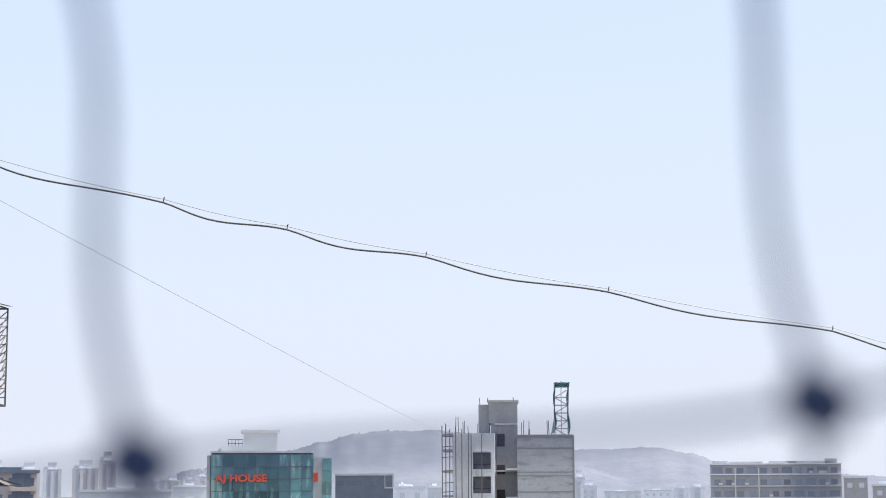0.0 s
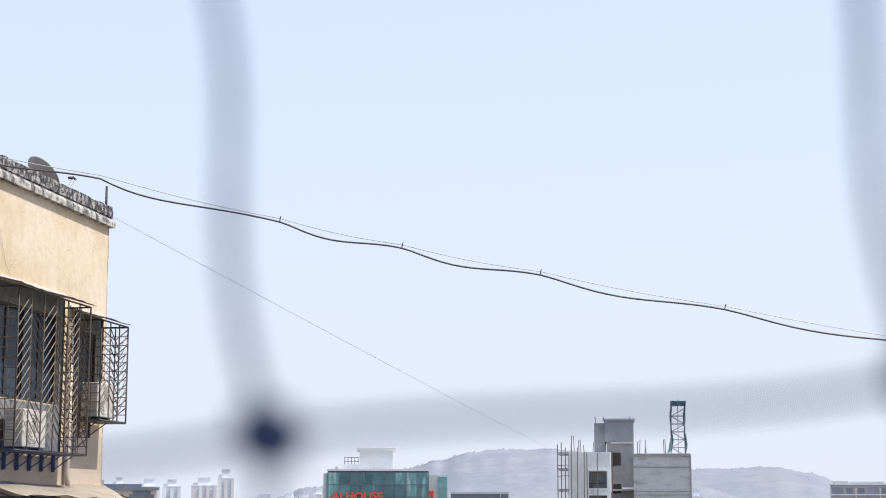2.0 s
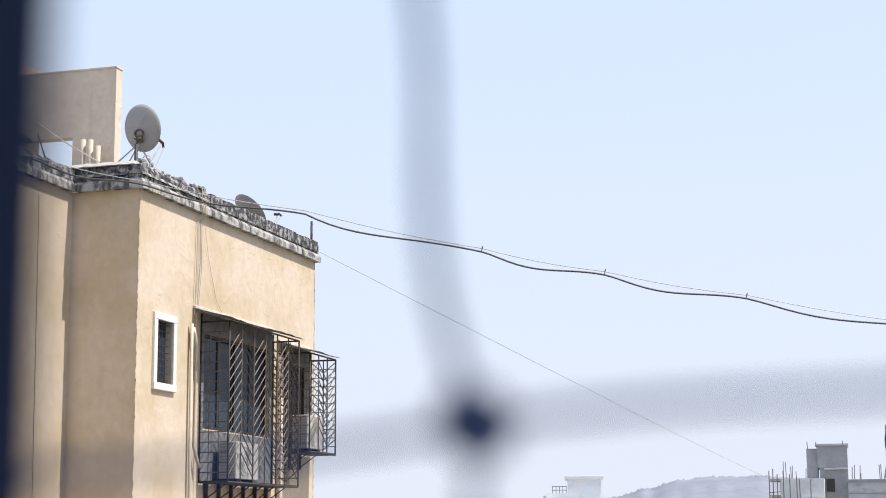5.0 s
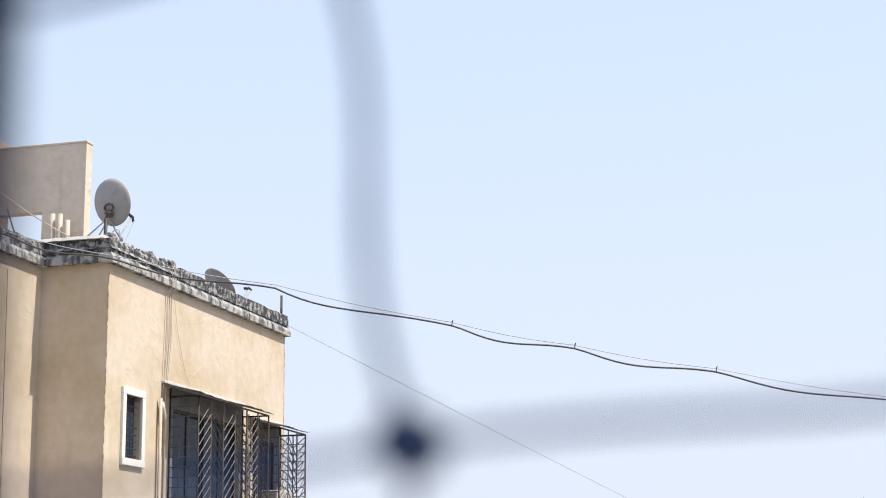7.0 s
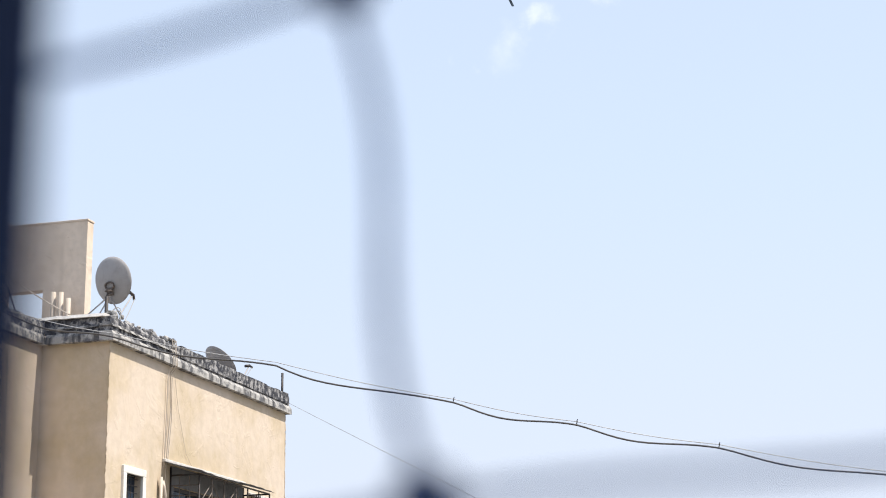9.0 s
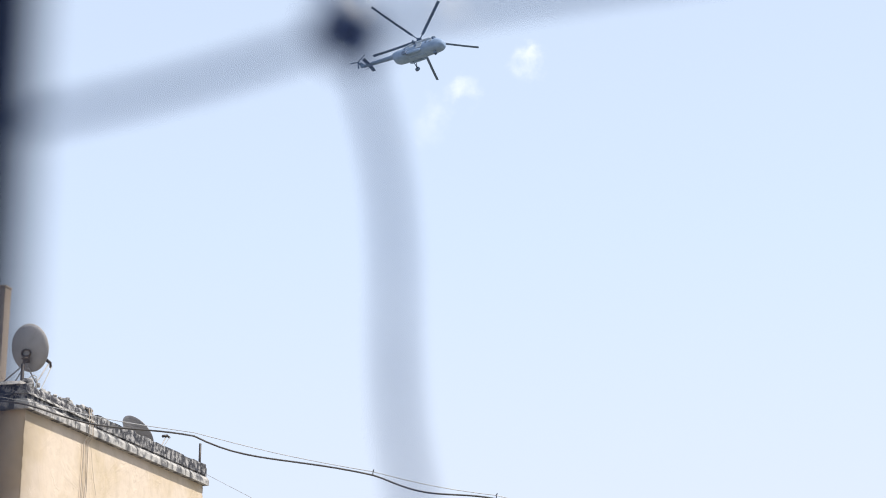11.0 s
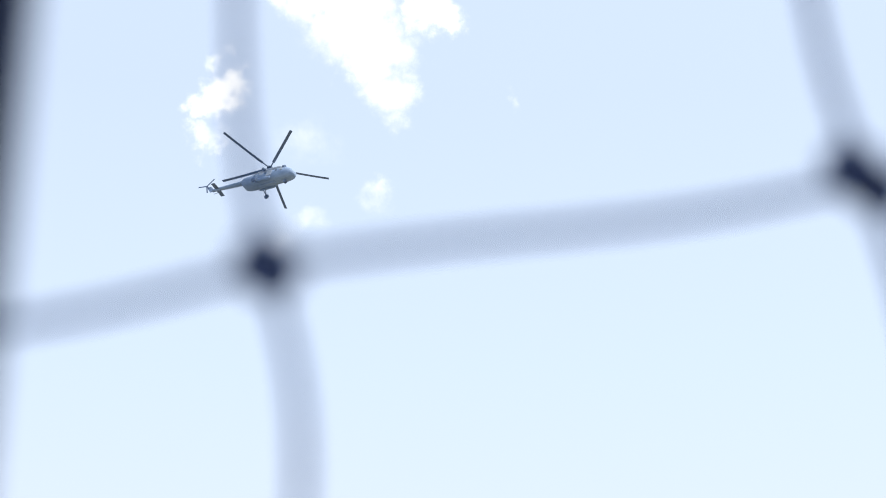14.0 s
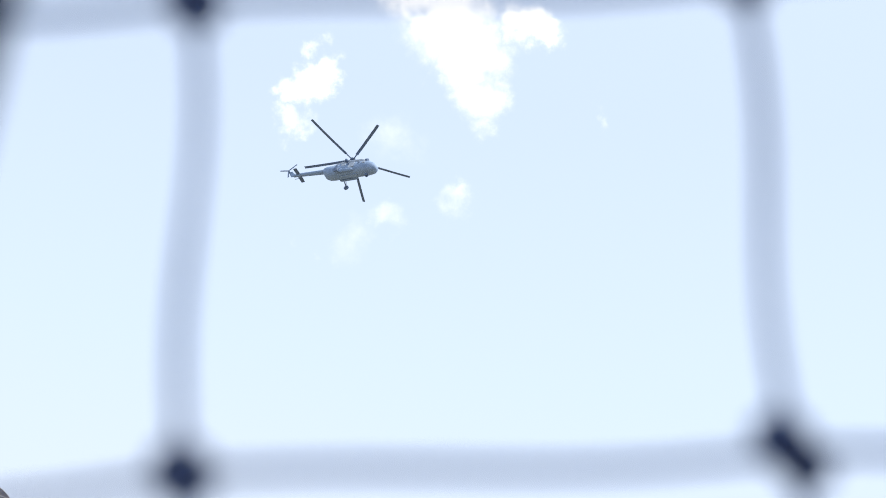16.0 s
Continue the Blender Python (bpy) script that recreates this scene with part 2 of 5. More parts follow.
# dark colour that stands in for the shade inside window openings
OPENING = material("interior_shade_paint", (0.24, 0.24, 0.27), 0.95, second=(0.12, 0.12, 0.14), scale=0.8, grain=4, bump=0.1)
BAMBOO = material("bamboo_pole", (0.22, 0.19, 0.18), 0.8, second=(0.15, 0.125, 0.12), scale=2, grain=8, bump=0.1)
GREEN_NET = material("green_shade_net", (0.24, 0.38, 0.40), 0.9, second=(0.16, 0.28, 0.31), scale=0.8, grain=5, bump=0.3)
# pale vertical streaks put mirrored surroundings into the pane colours
CURTAIN_GLASS = glass("teal_curtain_glass", (0.085, 0.185, 0.22), 0.08, 0.4, whole=True, scale=0.35, second=(0.055, 0.12, 0.145), streak=(0.24, 0.42, 0.44, 0.54, 0.64, 0.75), streak_scale=(0.55, 0.55, 0.10))
CURTAIN_PALE = glass("pale_curtain_glass", (0.14, 0.32, 0.34), 0.08, 0.3, whole=True, scale=0.35, second=(0.07, 0.18, 0.2), streak=(0.40, 0.55, 0.52, 0.5, 0.62, 0.8), streak_scale=(0.8, 0.8, 0.12))
# glass tint lightened to hold the haze in front of the long block
APT_GLASS = glass("haze_paled_glass", (0.25, 0.27, 0.33), 0.2, 0.3)
SIGN_RED = material("red_sign_letters", (0.75, 0.10, 0.05), 0.5, scale=1, grain=6, bump=0.0)
TEAL_EDGE = material("pale_metal_panel", (0.55, 0.58, 0.58), 0.5, 0.1, scale=0.4, grain=4, bump=0.05)
STAIR_WHITE = material("white_render", (0.66, 0.67, 0.69), 0.85, second=(0.56, 0.57, 0.59), scale=0.4, grain=4, bump=0.05, streak=(0.5, 0.5, 0.5, 0.58, 0.78, 0.5))
SLATE = material("slate_glass_wall", (0.14, 0.17, 0.225), 0.4, second=(0.185, 0.215, 0.27), scale=0.4, grain=4, bump=0.05)
APT_WALL = material("brown_grey_render", (0.43, 0.415, 0.44), 0.92, second=(0.36, 0.345, 0.37), scale=0.2, grain=2, bump=0.1, streak=(0.28, 0.26, 0.27, 0.55, 0.75, 0.5))
# far walls and windows: aerial haze is mixed into these pale bluish colours
FAR_WALL = material("far_hazed_render", (0.75, 0.785, 0.86), 0.95, second=(0.68, 0.715, 0.79), scale=0.05, grain=0.6, bump=0.0, spread=0.15)
FAR_TAN = material("far_hazed_tan_render", (0.70, 0.69, 0.73), 0.95, second=(0.62, 0.61, 0.65), scale=0.05, grain=0.6, bump=0.0, spread=0.12)
BLOCK_TAN = material("pinkish_tan_render", (0.60, 0.53, 0.50), 0.95, second=(0.52, 0.46, 0.44), scale=0.2, grain=2, bump=0.1, streak=(0.36, 0.33, 0.33, 0.55, 0.75, 0.5))
BLOCK_GLASS = glass("grey_window_glass", (0.16, 0.18, 0.23), 0.25, 0.3)
# tone for tower recesses and roofs, with recess shade and haze put in
FAR_RECESS = material("far_hazed_shade_render", (0.70, 0.715, 0.785), 0.95, second=(0.65, 0.665, 0.735), scale=0.05, grain=0.6, bump=0.0, spread=0.1)
FAR_WINDOW = material("far_hazed_window", (0.64, 0.675, 0.75), 0.4, scale=0.2, grain=1, bump=0.0)
GROUND = material("dusty_ground", (0.20, 0.18, 0.15), 0.98, second=(0.10, 0.12, 0.07), scale=0.01, grain=0.2, bump=0.1)
# helicopter greys are shifted to blue, with the air's haze in the paint
HELI_GREY = material("helicopter_grey_paint", (0.23, 0.315, 0.455), 0.65, second=(0.175, 0.25, 0.375), scale=1.1, grain=5, bump=0.02, gloss=0.25)
HELI_PALE = material("helicopter_pale_panel", (0.36, 0.42, 0.50), 0.5, scale=1, grain=5, bump=0.02, gloss=0.25)
HELI_DARK = material("helicopter_dark_metal", (0.11, 0.155, 0.24), 0.6, 0.0, scale=2, grain=10, bump=0.02, gloss=0.2)
ROOM_PAINT = material("own_wall_plaster", (0.55, 0.52, 0.48), 0.9, scale=2, grain=30, bump=0.2)


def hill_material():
    """Dry wooded slope; the pale blue-grey base colour carries the distance haze."""
    return material("haze_tinted_hill", (0.205, 0.222, 0.272), 1.0, second=(0.235, 0.248, 0.292), scale=0.012, grain=0.11, bump=0.0, mix=(0.42, 0.62), gloss=0.0)


HILL = hill_material()

# ---------------------------------------------------------------- mesh tools


def box(bm, x0, x1, y0, y1, z0, z1, bevel=0.0):
    vs = [bm.verts.new((x, y, z)) for z in (z0, z1) for x, y in ((x0, y0), (x1, y0), (x1, y1), (x0, y1))]
    fs = [bm.faces.new([vs[i] for i in q]) for q in ((3, 2, 1, 0), (4, 5, 6, 7), (0, 1, 5, 4), (1, 2, 6, 5), (2, 3, 7, 6), (3, 0, 4, 7))]
    if bevel:
        es = list({e for f in fs for e in f.edges})
        bmesh.ops.bevel(bm, geom=es, offset=bevel, segments=2, affect="EDGES", profile=0.5)
    return bm


def tube(bm, pts, r, sides=8, caps=True, r_end=None):
    """A round bar along a polyline."""
    pts = [Vector(p) for p in pts]
    rings = []
    for i, p in enumerate(pts):
        d = (pts[min(i + 1, len(pts) - 1)] - pts[max(i - 1, 0)]).normalized()
        a = d.cross(Vector((0, 0, 1)))
        if a.length < 1e-3:
            a = d.cross(Vector((1, 0, 0)))
        a.normalize()
        b = d.cross(a)
        rr = r if r_end is None else r + (r_end - r) * i / max(1, len(pts) - 1)
        rings.append([bm.verts.new(p + (a * math.cos(k) + b * math.sin(k)) * rr) for k in (2 * math.pi * j / sides for j in range(sides))])
    for q, s in zip(rings, rings[1:]):
        for j in range(sides):
            f = bm.faces.new((q[j], q[(j + 1) % sides], s[(j + 1) % sides], s[j]))
            f.smooth = sides > 5
    if caps:
        bm.faces.new(rings[0][::-1])
        bm.faces.new(rings[-1])
    return bm


def loft(bm, sections, smooth=True):
    """Skin over closed sections with equal point counts, with ends closed."""
    rings = [[bm.verts.new(p) for p in s] for s in sections]
    n = len(rings[0])
    for q, s in zip(rings, rings[1:]):
        for j in range(n):
            f = bm.faces.new((q[j], q[(j + 1) % n], s[(j + 1) % n], s[j]))
            f.smooth = smooth
    bm.faces.new(rings[0][::-1])
    bm.faces.new(rings[-1])
    return bm


def ellipse(x, cy, cz, ry, rz, n=16, power=1.0):
    out = []
    for j in range(n):
        a = 2 * math.pi * j / n
        c, s = math.cos(a), math.sin(a)
        out.append((x, cy + ry * math.copysign(abs(c) ** power, c), cz + rz * math.copysign(abs(s) ** power, s)))
    return out


def mesh_of(name, bm, mat):
    bmesh.ops.recalc_face_normals(bm, faces=bm.faces)
    me = bpy.data.meshes.new(name)
    bm.to_mesh(me)
    bm.free()
    me.materials.append(mat)
    return me


def part(name, bm, mat, parent, label=""):
    ob = new(name, mesh_of(name, bm, mat))
    ob.parent = parent
    return tagged(ob, label) if label else ob


def share(name, me, parent, m):
    """One more piece on a shared mesh."""
    ob = new(name, me)
    ob.parent = parent
    ob.matrix_basis = m
    return ob


def thing(name, m, label, category, group="", kind=""):
    ob = new(name)
    ob.empty_display_size = 0.2
    ob.matrix_world = m
    return tagged(ob, label, category, group, kind)


def single(name, bm, mat, m, label, category, group="", kind=""):
    ob = new(name, mesh_of(name, bm, mat))
    ob.matrix_world = m
    return tagged(ob, label, category, group, kind)


def B():
    return bmesh.new()


# ---------------------------------------------------------------- ground and far distance
def build_ground():
    bm = B()
    n = 24
    ring = [bm.verts.new((4800 * math.cos(2 * math.pi * k / n), 4800 * math.sin(2 * math.pi * k / n), 0)) for k in range(n)]
    bm.faces.new(ring)
    single("ground", bm, GROUND, Matrix(), "dusty brown ground of the city", "ground", kind="structure")


def bump_profile(az, knots):
    for (a0, e0), (a1, e1) in zip(knots, knots[1:]):
        if a0 <= az <= a1:
            s = (az - a0) / (a1 - a0)
            s = s * s * (3 - 2 * s)
            return e0 + (e1 - e0) * s
    return knots[0][1] if az < knots[0][0] else knots[-1][1]


def build_hill(name, knots, near, far, label, seed):
    """A wooded ridge; knots give the skyline by azimuth and elevation in degrees."""
    bm = B()
    a0, a1 = knots[0][0], knots[-1][0]
    cols, deep = int((a1 - a0) / 0.03), 22
    rows = []
    for j in range(deep + 1):
        s = j / deep
        d = near + (far - near) * s
        up = math.sin(min(1.0, s * 1.15) * math.pi / 2) if s < 0.87 else 1.0 - (s - 0.87) * 3
        row = []
        for i in range(cols + 1):
            az = a0 + (a1 - a0) * i / cols
            top = EYE_Z + far * math.tan(radians(bump_profile(az, knots)))
            rough = noise.noise(Vector((az * 2.2, s * 4, seed))) * 1.5 + (noise.noise(Vector((az * 9, s * 30, seed + 3))) * 3.0 + abs(noise.noise(Vector((az * 24, s * 60, seed + 5)))) * 3.5 if s > 0.8 else 0.0) + noise.noise(Vector((az * 0.9, s * 2, seed + 7))) * 3.0
            z = max(-3.0, top * up + rough * (0.2 + 0.8 * up))
            row.append(bm.verts.new((d * math.sin(radians(az)), d * math.cos(radians(az)), z)))
        rows.append(row)
    for q, r in zip(rows, rows[1:]):
        for i in range(cols):
            bm.faces.new((q[i], q[i + 1], r[i + 1], r[i])).smooth = True
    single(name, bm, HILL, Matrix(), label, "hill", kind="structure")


def at(az, d, z=0.0, turn=0.0):
    """A place in the city by azimuth and distance, its front turned to the viewer's window."""
    return pose(d * math.sin(radians(az)), d * math.cos(radians(az)), z, 0, 0, -az + turn)


def height(el, d):
    return EYE_Z + d * math.tan(radians(el))


def wide(a0, a1, d):
    return 2 * d * math.tan(radians((a1 - a0) / 2))


def far_tower(a0, a1, el, d, tan=False, crown=0.25, cols=4, storeys=None):
    """A hazy residential tower with bays, window rows and a stair head on the roof."""
    w, h = wide(a0, a1, d), height(el, d)
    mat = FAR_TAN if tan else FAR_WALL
    t = thing("apartment_tower", at((a0 + a1) / 2, d), "pale apartment tower far off in the haze", "building", "far towers")
    neck = min(7.0, 0.16 * h)
    body = h - neck
    bays = 2 * cols - 1
    step = w / bays
    bm = B()
    box(bm, -w / 2, w / 2, 0, w * 0.8, 0, body)
    part("wall", bm, FAR_RECESS, t, "wall between the ribs, recess shade put into its tone")
    bm = B()
    box(bm, -step * 0.5, step * 0.5, -w * 0.07, 0.0, 0, body - 0.4)
    rib = mesh_of("rib", bm, mat)
    for k in range(0, bays, 2):
        share("rib", rib, t, Matrix.Translation((-w / 2 + (k + 0.5) * step, 0, 0)) @ Matrix.Diagonal((0.92, 1, 1 - 0.03 * (k % 4 == 2), 1)))
    bm = B()
    box(bm, -w * 0.51, w * 0.51, -w * 0.03, w * 0.82, body, body + 0.9)
    box(bm, -w * crown, w * crown, w * 0.2, w * 0.6, body + 0.9, h - 0.8)
    box(bm, -w * crown * 1.06, w * crown * 1.06, w * 0.17, w * 0.63, h - 0.8, h)
    box(bm, -w * 0.46, -w * crown, w * 0.3, w * 0.5, body + 0.9, body + neck * 0.45)
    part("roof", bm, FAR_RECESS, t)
    bm = B()
    box(bm, -step * 0.42, step * 0.42, -0.4, 0.1, 0, 1.5)
    pane = mesh_of("window", bm, FAR_WINDOW)
    for s in range(storeys or 7):
        for k in range(1, bays, 2):
            share("window", pane, t, Matrix.Translation((-w / 2 + (k + 0.5) * step, 0.0, body - 2.6 - s * 3.1)))


def build_city_far():
    far_tower(-4.35, -3.65, 0.95, 1300, True, cols=3)
    far_tower(-3.56, -2.96, 0.93, 1500, cols=3)
    far_tower(-2.62, -1.78, 1.0, 1150, True, cols=4)
    far_tower(-1.76, -1.22, 1.28, 1200, True, cols=3)
    far_tower(-6.3, -5.6, 0.95, 1500, cols=3)
    far_tower(-5.2, -4.75, 1.0, 1600, True, cols=2)
    far_tower(-0.6, 0.2, 0.45, 1300, cols=3)
    far_tower(0.35, 0.9, 0.5, 1400, True, cols=3)
    far_tower(0.95, 1.35, 0.55, 1100, cols=2)
    far_tower(1.4, 1.8, 0.66, 1250, True, cols=2)
    far_tower(-5.5, -5.25, 0.7, 1400, True, cols=2)
    far_tower(13.95, 14.35, 0.62, 900, cols=2)
    far_tower(14.2, 14.75, 0.3, 800, cols=3)
    far_tower(17.3, 17.75, 0.1, 1500, cols=2)
    far_tower(17.85, 18.3, 0.15, 1500, cols=2)
    far_tower(22.9, 23.5, 0.35, 1200, cols=3)
    far_tower(23.7, 24.6, 0.2, 1200, True, cols=3)
    for a0, a1, el, d in ((22.8, 23.55, 0.3, 430), (8.0, 9.0, 0.04, 420), (8.15, 8.35, 0.12, 425), (9.1, 9.6, 0.05, 380), (15.0, 16.2, -0.12, 700), (16.3, 17.2, -0.08, 800), (-2.4, 0.6, -0.05, 330), (0.7, 1.75, 0.1, 420), (23.7, 25.5, 0.05, 430)):
        w, h = wide(a0, a1, d), height(el, d)
        t = thing("low_house", at((a0 + a1) / 2, d), "low flat-roofed pale city house", "building", "low houses")
        bm = B()
        box(bm, -w / 2, w / 2, 0, 9, 0, h)
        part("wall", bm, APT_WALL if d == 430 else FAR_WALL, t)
        bm = B()
        box(bm, -w / 2 - 0.2, w / 2 + 0.2, -0.2, 0.15, h, h + 0.5)
        box(bm, -w * 0.2, w * 0.1, 2, 5, h, h + 0.9)
        part("roof", bm, FAR_WALL, t)
        bm = B()
        box(bm, -0.6, 0.6, -0.06, 0.05, 0, 1.2)
        me = mesh_of("window", bm, FAR_WINDOW)
        for k in range(max(2, int(w / 3))):
            share("window", me, t, Matrix.Translation((-w / 2 + (k + 0.5) * w / max(2, int(w / 3)), 0, h - 2.3)))


# ---------------------------------------------------------------- glass office block with a red sign
def build_office():
    d = 250.0
    a0, a1 = 1.88, 5.27
    w, top = wide(a0, a1, d), height(1.26, d)
    t = thing("office_building", at((a0 + a1) / 2, d), "teal glass curtain-wall office block with red rooftop-level lettering", "building")
    deep = 16.0
    bm = B()
    box(bm, -w / 2 + 0.1, w / 2 - 0.1, 0.25, deep, 0, top - 0.17)
    part("core", bm, SLATE, t)
    bm = B()
    box(bm, -w / 2 - 0.1, w / 2 + 0.1, -0.1, deep, top - 0.16, top + 0.1)
    part("roof", bm, STAIR_WHITE, t, "thin white roof edge")
    bm = B()
    box(bm, -w / 2 - 0.6, -w / 2 - 0.12, 0.3, 3.0, 0, top - 0.5)
    part("side_fin", bm, TEAL_EDGE, t, "pale metal fin beside the glass")
    # curtain wall, pane by pane
    cols, storey = 9, 3.55
    pw = w / cols
    for pale in (False, True):
        bm = B()
        box(bm, -pw / 2 + 0.04, pw / 2 - 0.04, 0.0, 0.2, 0.05, storey / 2 - 0.05)
        me = mesh_of("pane", bm, CURTAIN_PALE if pale else CURTAIN_GLASS)
        for r in range(10):
            for c in range(cols):
                # lower rows: bright reflections put into a paler pane colour
                is_pale = c == 0 or (c == cols - 2 and r < 5) or r > 5
                if is_pale == pale:
                    tilt = ((r * 7 + c * 3) % 5 - 2) * 0.25
                    share("pane", me, t, Matrix.Translation((-w / 2 + (c + 0.5) * pw, 0, top - 0.35 - (r + 1) * storey / 2)) @ pose(0, 0, 0, tilt, 0, tilt))
    bm = B()
    box(bm, -0.03, 0.03, -0.04, 0.2, top - 18, top - 0.3)
    me = mesh_of("mullion", bm, SLATE)
    for c in range(cols + 1):
        share("mullion", me, t, Matrix.Translation((-w / 2 + c * pw, 0, 0)))
    bm = B()
    box(bm, -w / 2, w / 2, -0.03, 0.2, -0.03, 0.03)
    me = mesh_of("transom", bm, SLATE)
    for r in range(10):
        share("transom", me, t, Matrix.Translation((0, 0, top - 0.35 - r * storey / 2)))
    # side wing set back to the right
    x1 = w / 2 + 2.9
    bm = B()
    box(bm, w / 2, x1, 4.0, deep, 0, top - 0.7)
    part("side_wing", bm, TEAL_EDGE, t)
    bm = B()
    box(bm, -0.68, 0.68, -0.12, 0.1, 0.05, 1.72)
    me = mesh_of("side_pane", bm, CURTAIN_PALE)
    for r in range(10):
        share("side_pane", me, t, Matrix.Translation((w / 2 + 2.15, 4.0, top - 0.85 - (r + 1) * 1.775)))
    # stair head and plant on the roof
    bm = B()
    hx0, hx1, hz = -2.8, 2.2, height(2.02, d)
    box(bm, hx0, hx1, 4, 10, top, hz - 0.4)
    box(bm, hx0 - 0.4, hx1 + 0.4, 3.6, 10.4, hz - 0.4, hz + 0.1, 0.05)
    box(bm, -6.0, hx0, 4, 10, top, top + 0.9)
    box(bm, -6.5, -6.0, 5, 10, top, top + 0.6)
    hut = part("stair_head", bm, STAIR_WHITE, t, "white stair head on the roof")
    bm = B()
    box(bm, 0.2, 1.1, 3.9, 4.05, top + 1.2, top + 2.1)
    box(bm, 1.75, 1.95, 3.9, 4.05, top + 0.1, hz - 0.6)
    part("louvre", bm, FAR_WINDOW, hut)
    bm = B()
    for k in range(5):
        tube(bm, [(-5.0 + k * 0.5, 4.1, top + 0.9), (-5.0 + k * 0.5, 4.1, top + 1.9)], 0.04, 5)
    for z in (1.35, 1.9):
        tube(bm, [(-5.1, 4.1, top + z), (-2.9, 4.1, top + z)], 0.04, 5)
    part("railing", bm, DARK_STEEL, t)
    # lettering
    def letter_mesh(body):
        cu = bpy.data.curves.new("letter", "FONT")
        cu.body, cu.size, cu.extrude, cu.offset = body, 1.75, 0.12, 0.07
        tmp = bpy.data.objects.new("letter", cu)
        scene.collection.objects.link(tmp)
        me = bpy.data.meshes.new_from_object(tmp)
        bpy.data.objects.remove(tmp)
        me.materials.clear()
        me.materials.append(SIGN_RED)
        return me, max(v.co.x for v in me.vertices)

    word = "AJ HOUSE"
    for k, ch in enumerate(word):
        if ch == " ":
            continue
        me, own = letter_mesh(ch)
        reach = letter_mesh(word[:k + 1])[1]
        ob = new("letter", me)
        ob.parent = t
        ob.matrix_basis = pose(-w / 2 + 0.62 + 0.97 * (reach - own), -0.22, height(0.28, d), 90, 0, 0) @ Matrix.Diagonal((0.97, 0.8, 1, 1))
        tagged(ob, "red sign letter of AJ HOUSE")
    bm = B()
    for k in range(2):
        box(bm, w / 2 + 0.1 + k * 0.42, w / 2 + 0.4 + k * 0.42, 3.8, 4.0, height(0.28, d), height(0.28, d) + 1.3)
    part("side_lettering", bm, SIGN_RED, t)


def build_slate_block():
    d = 300.0
    a0, a1 = 6.01, 7.94
    w, top = wide(a0, a1, d), height(0.56, d)
    t = thing("slate_office", at((a0 + a1) / 2, d), "low slate-blue glazed office block with white roof trim", "building")
    bm = B()
    box(bm, -w / 2, w / 2, 0, 14, 0, top - 0.5)
    part("wall", bm, SLATE, t)
    bm = B()
    box(bm, -w / 2 - 0.1, w / 2 + 0.1, -0.15, 14, top - 0.5, top - 0.15)
    box(bm, w / 2 - 1.5, w / 2 + 0.12, -0.1, 1, top - 2.75, top - 2.5)
    box(bm, w / 2 - 1.5, w / 2 - 1.36, -0.12, 1, top - 2.5, top - 0.5)
    box(bm, w / 2 - 0.12, w / 2 + 0.14, -0.12, 1, top - 2.5, top - 0.5)
    part("roof", bm, TEAL_EDGE, t)
    bm = B()
    box(bm, -0.55, 0.55, -0.06, 0.1, 0, 0.8)
    me = mesh_of("window", bm, BLOCK_GLASS)
    for s in range(3):
        for k in range(5):
            share("window", me, t, Matrix.Translation((-w / 2 + 0.9 + k * 1.5 + 0.2 * (k % 2), 0, top - 2.2 - s * 3)))

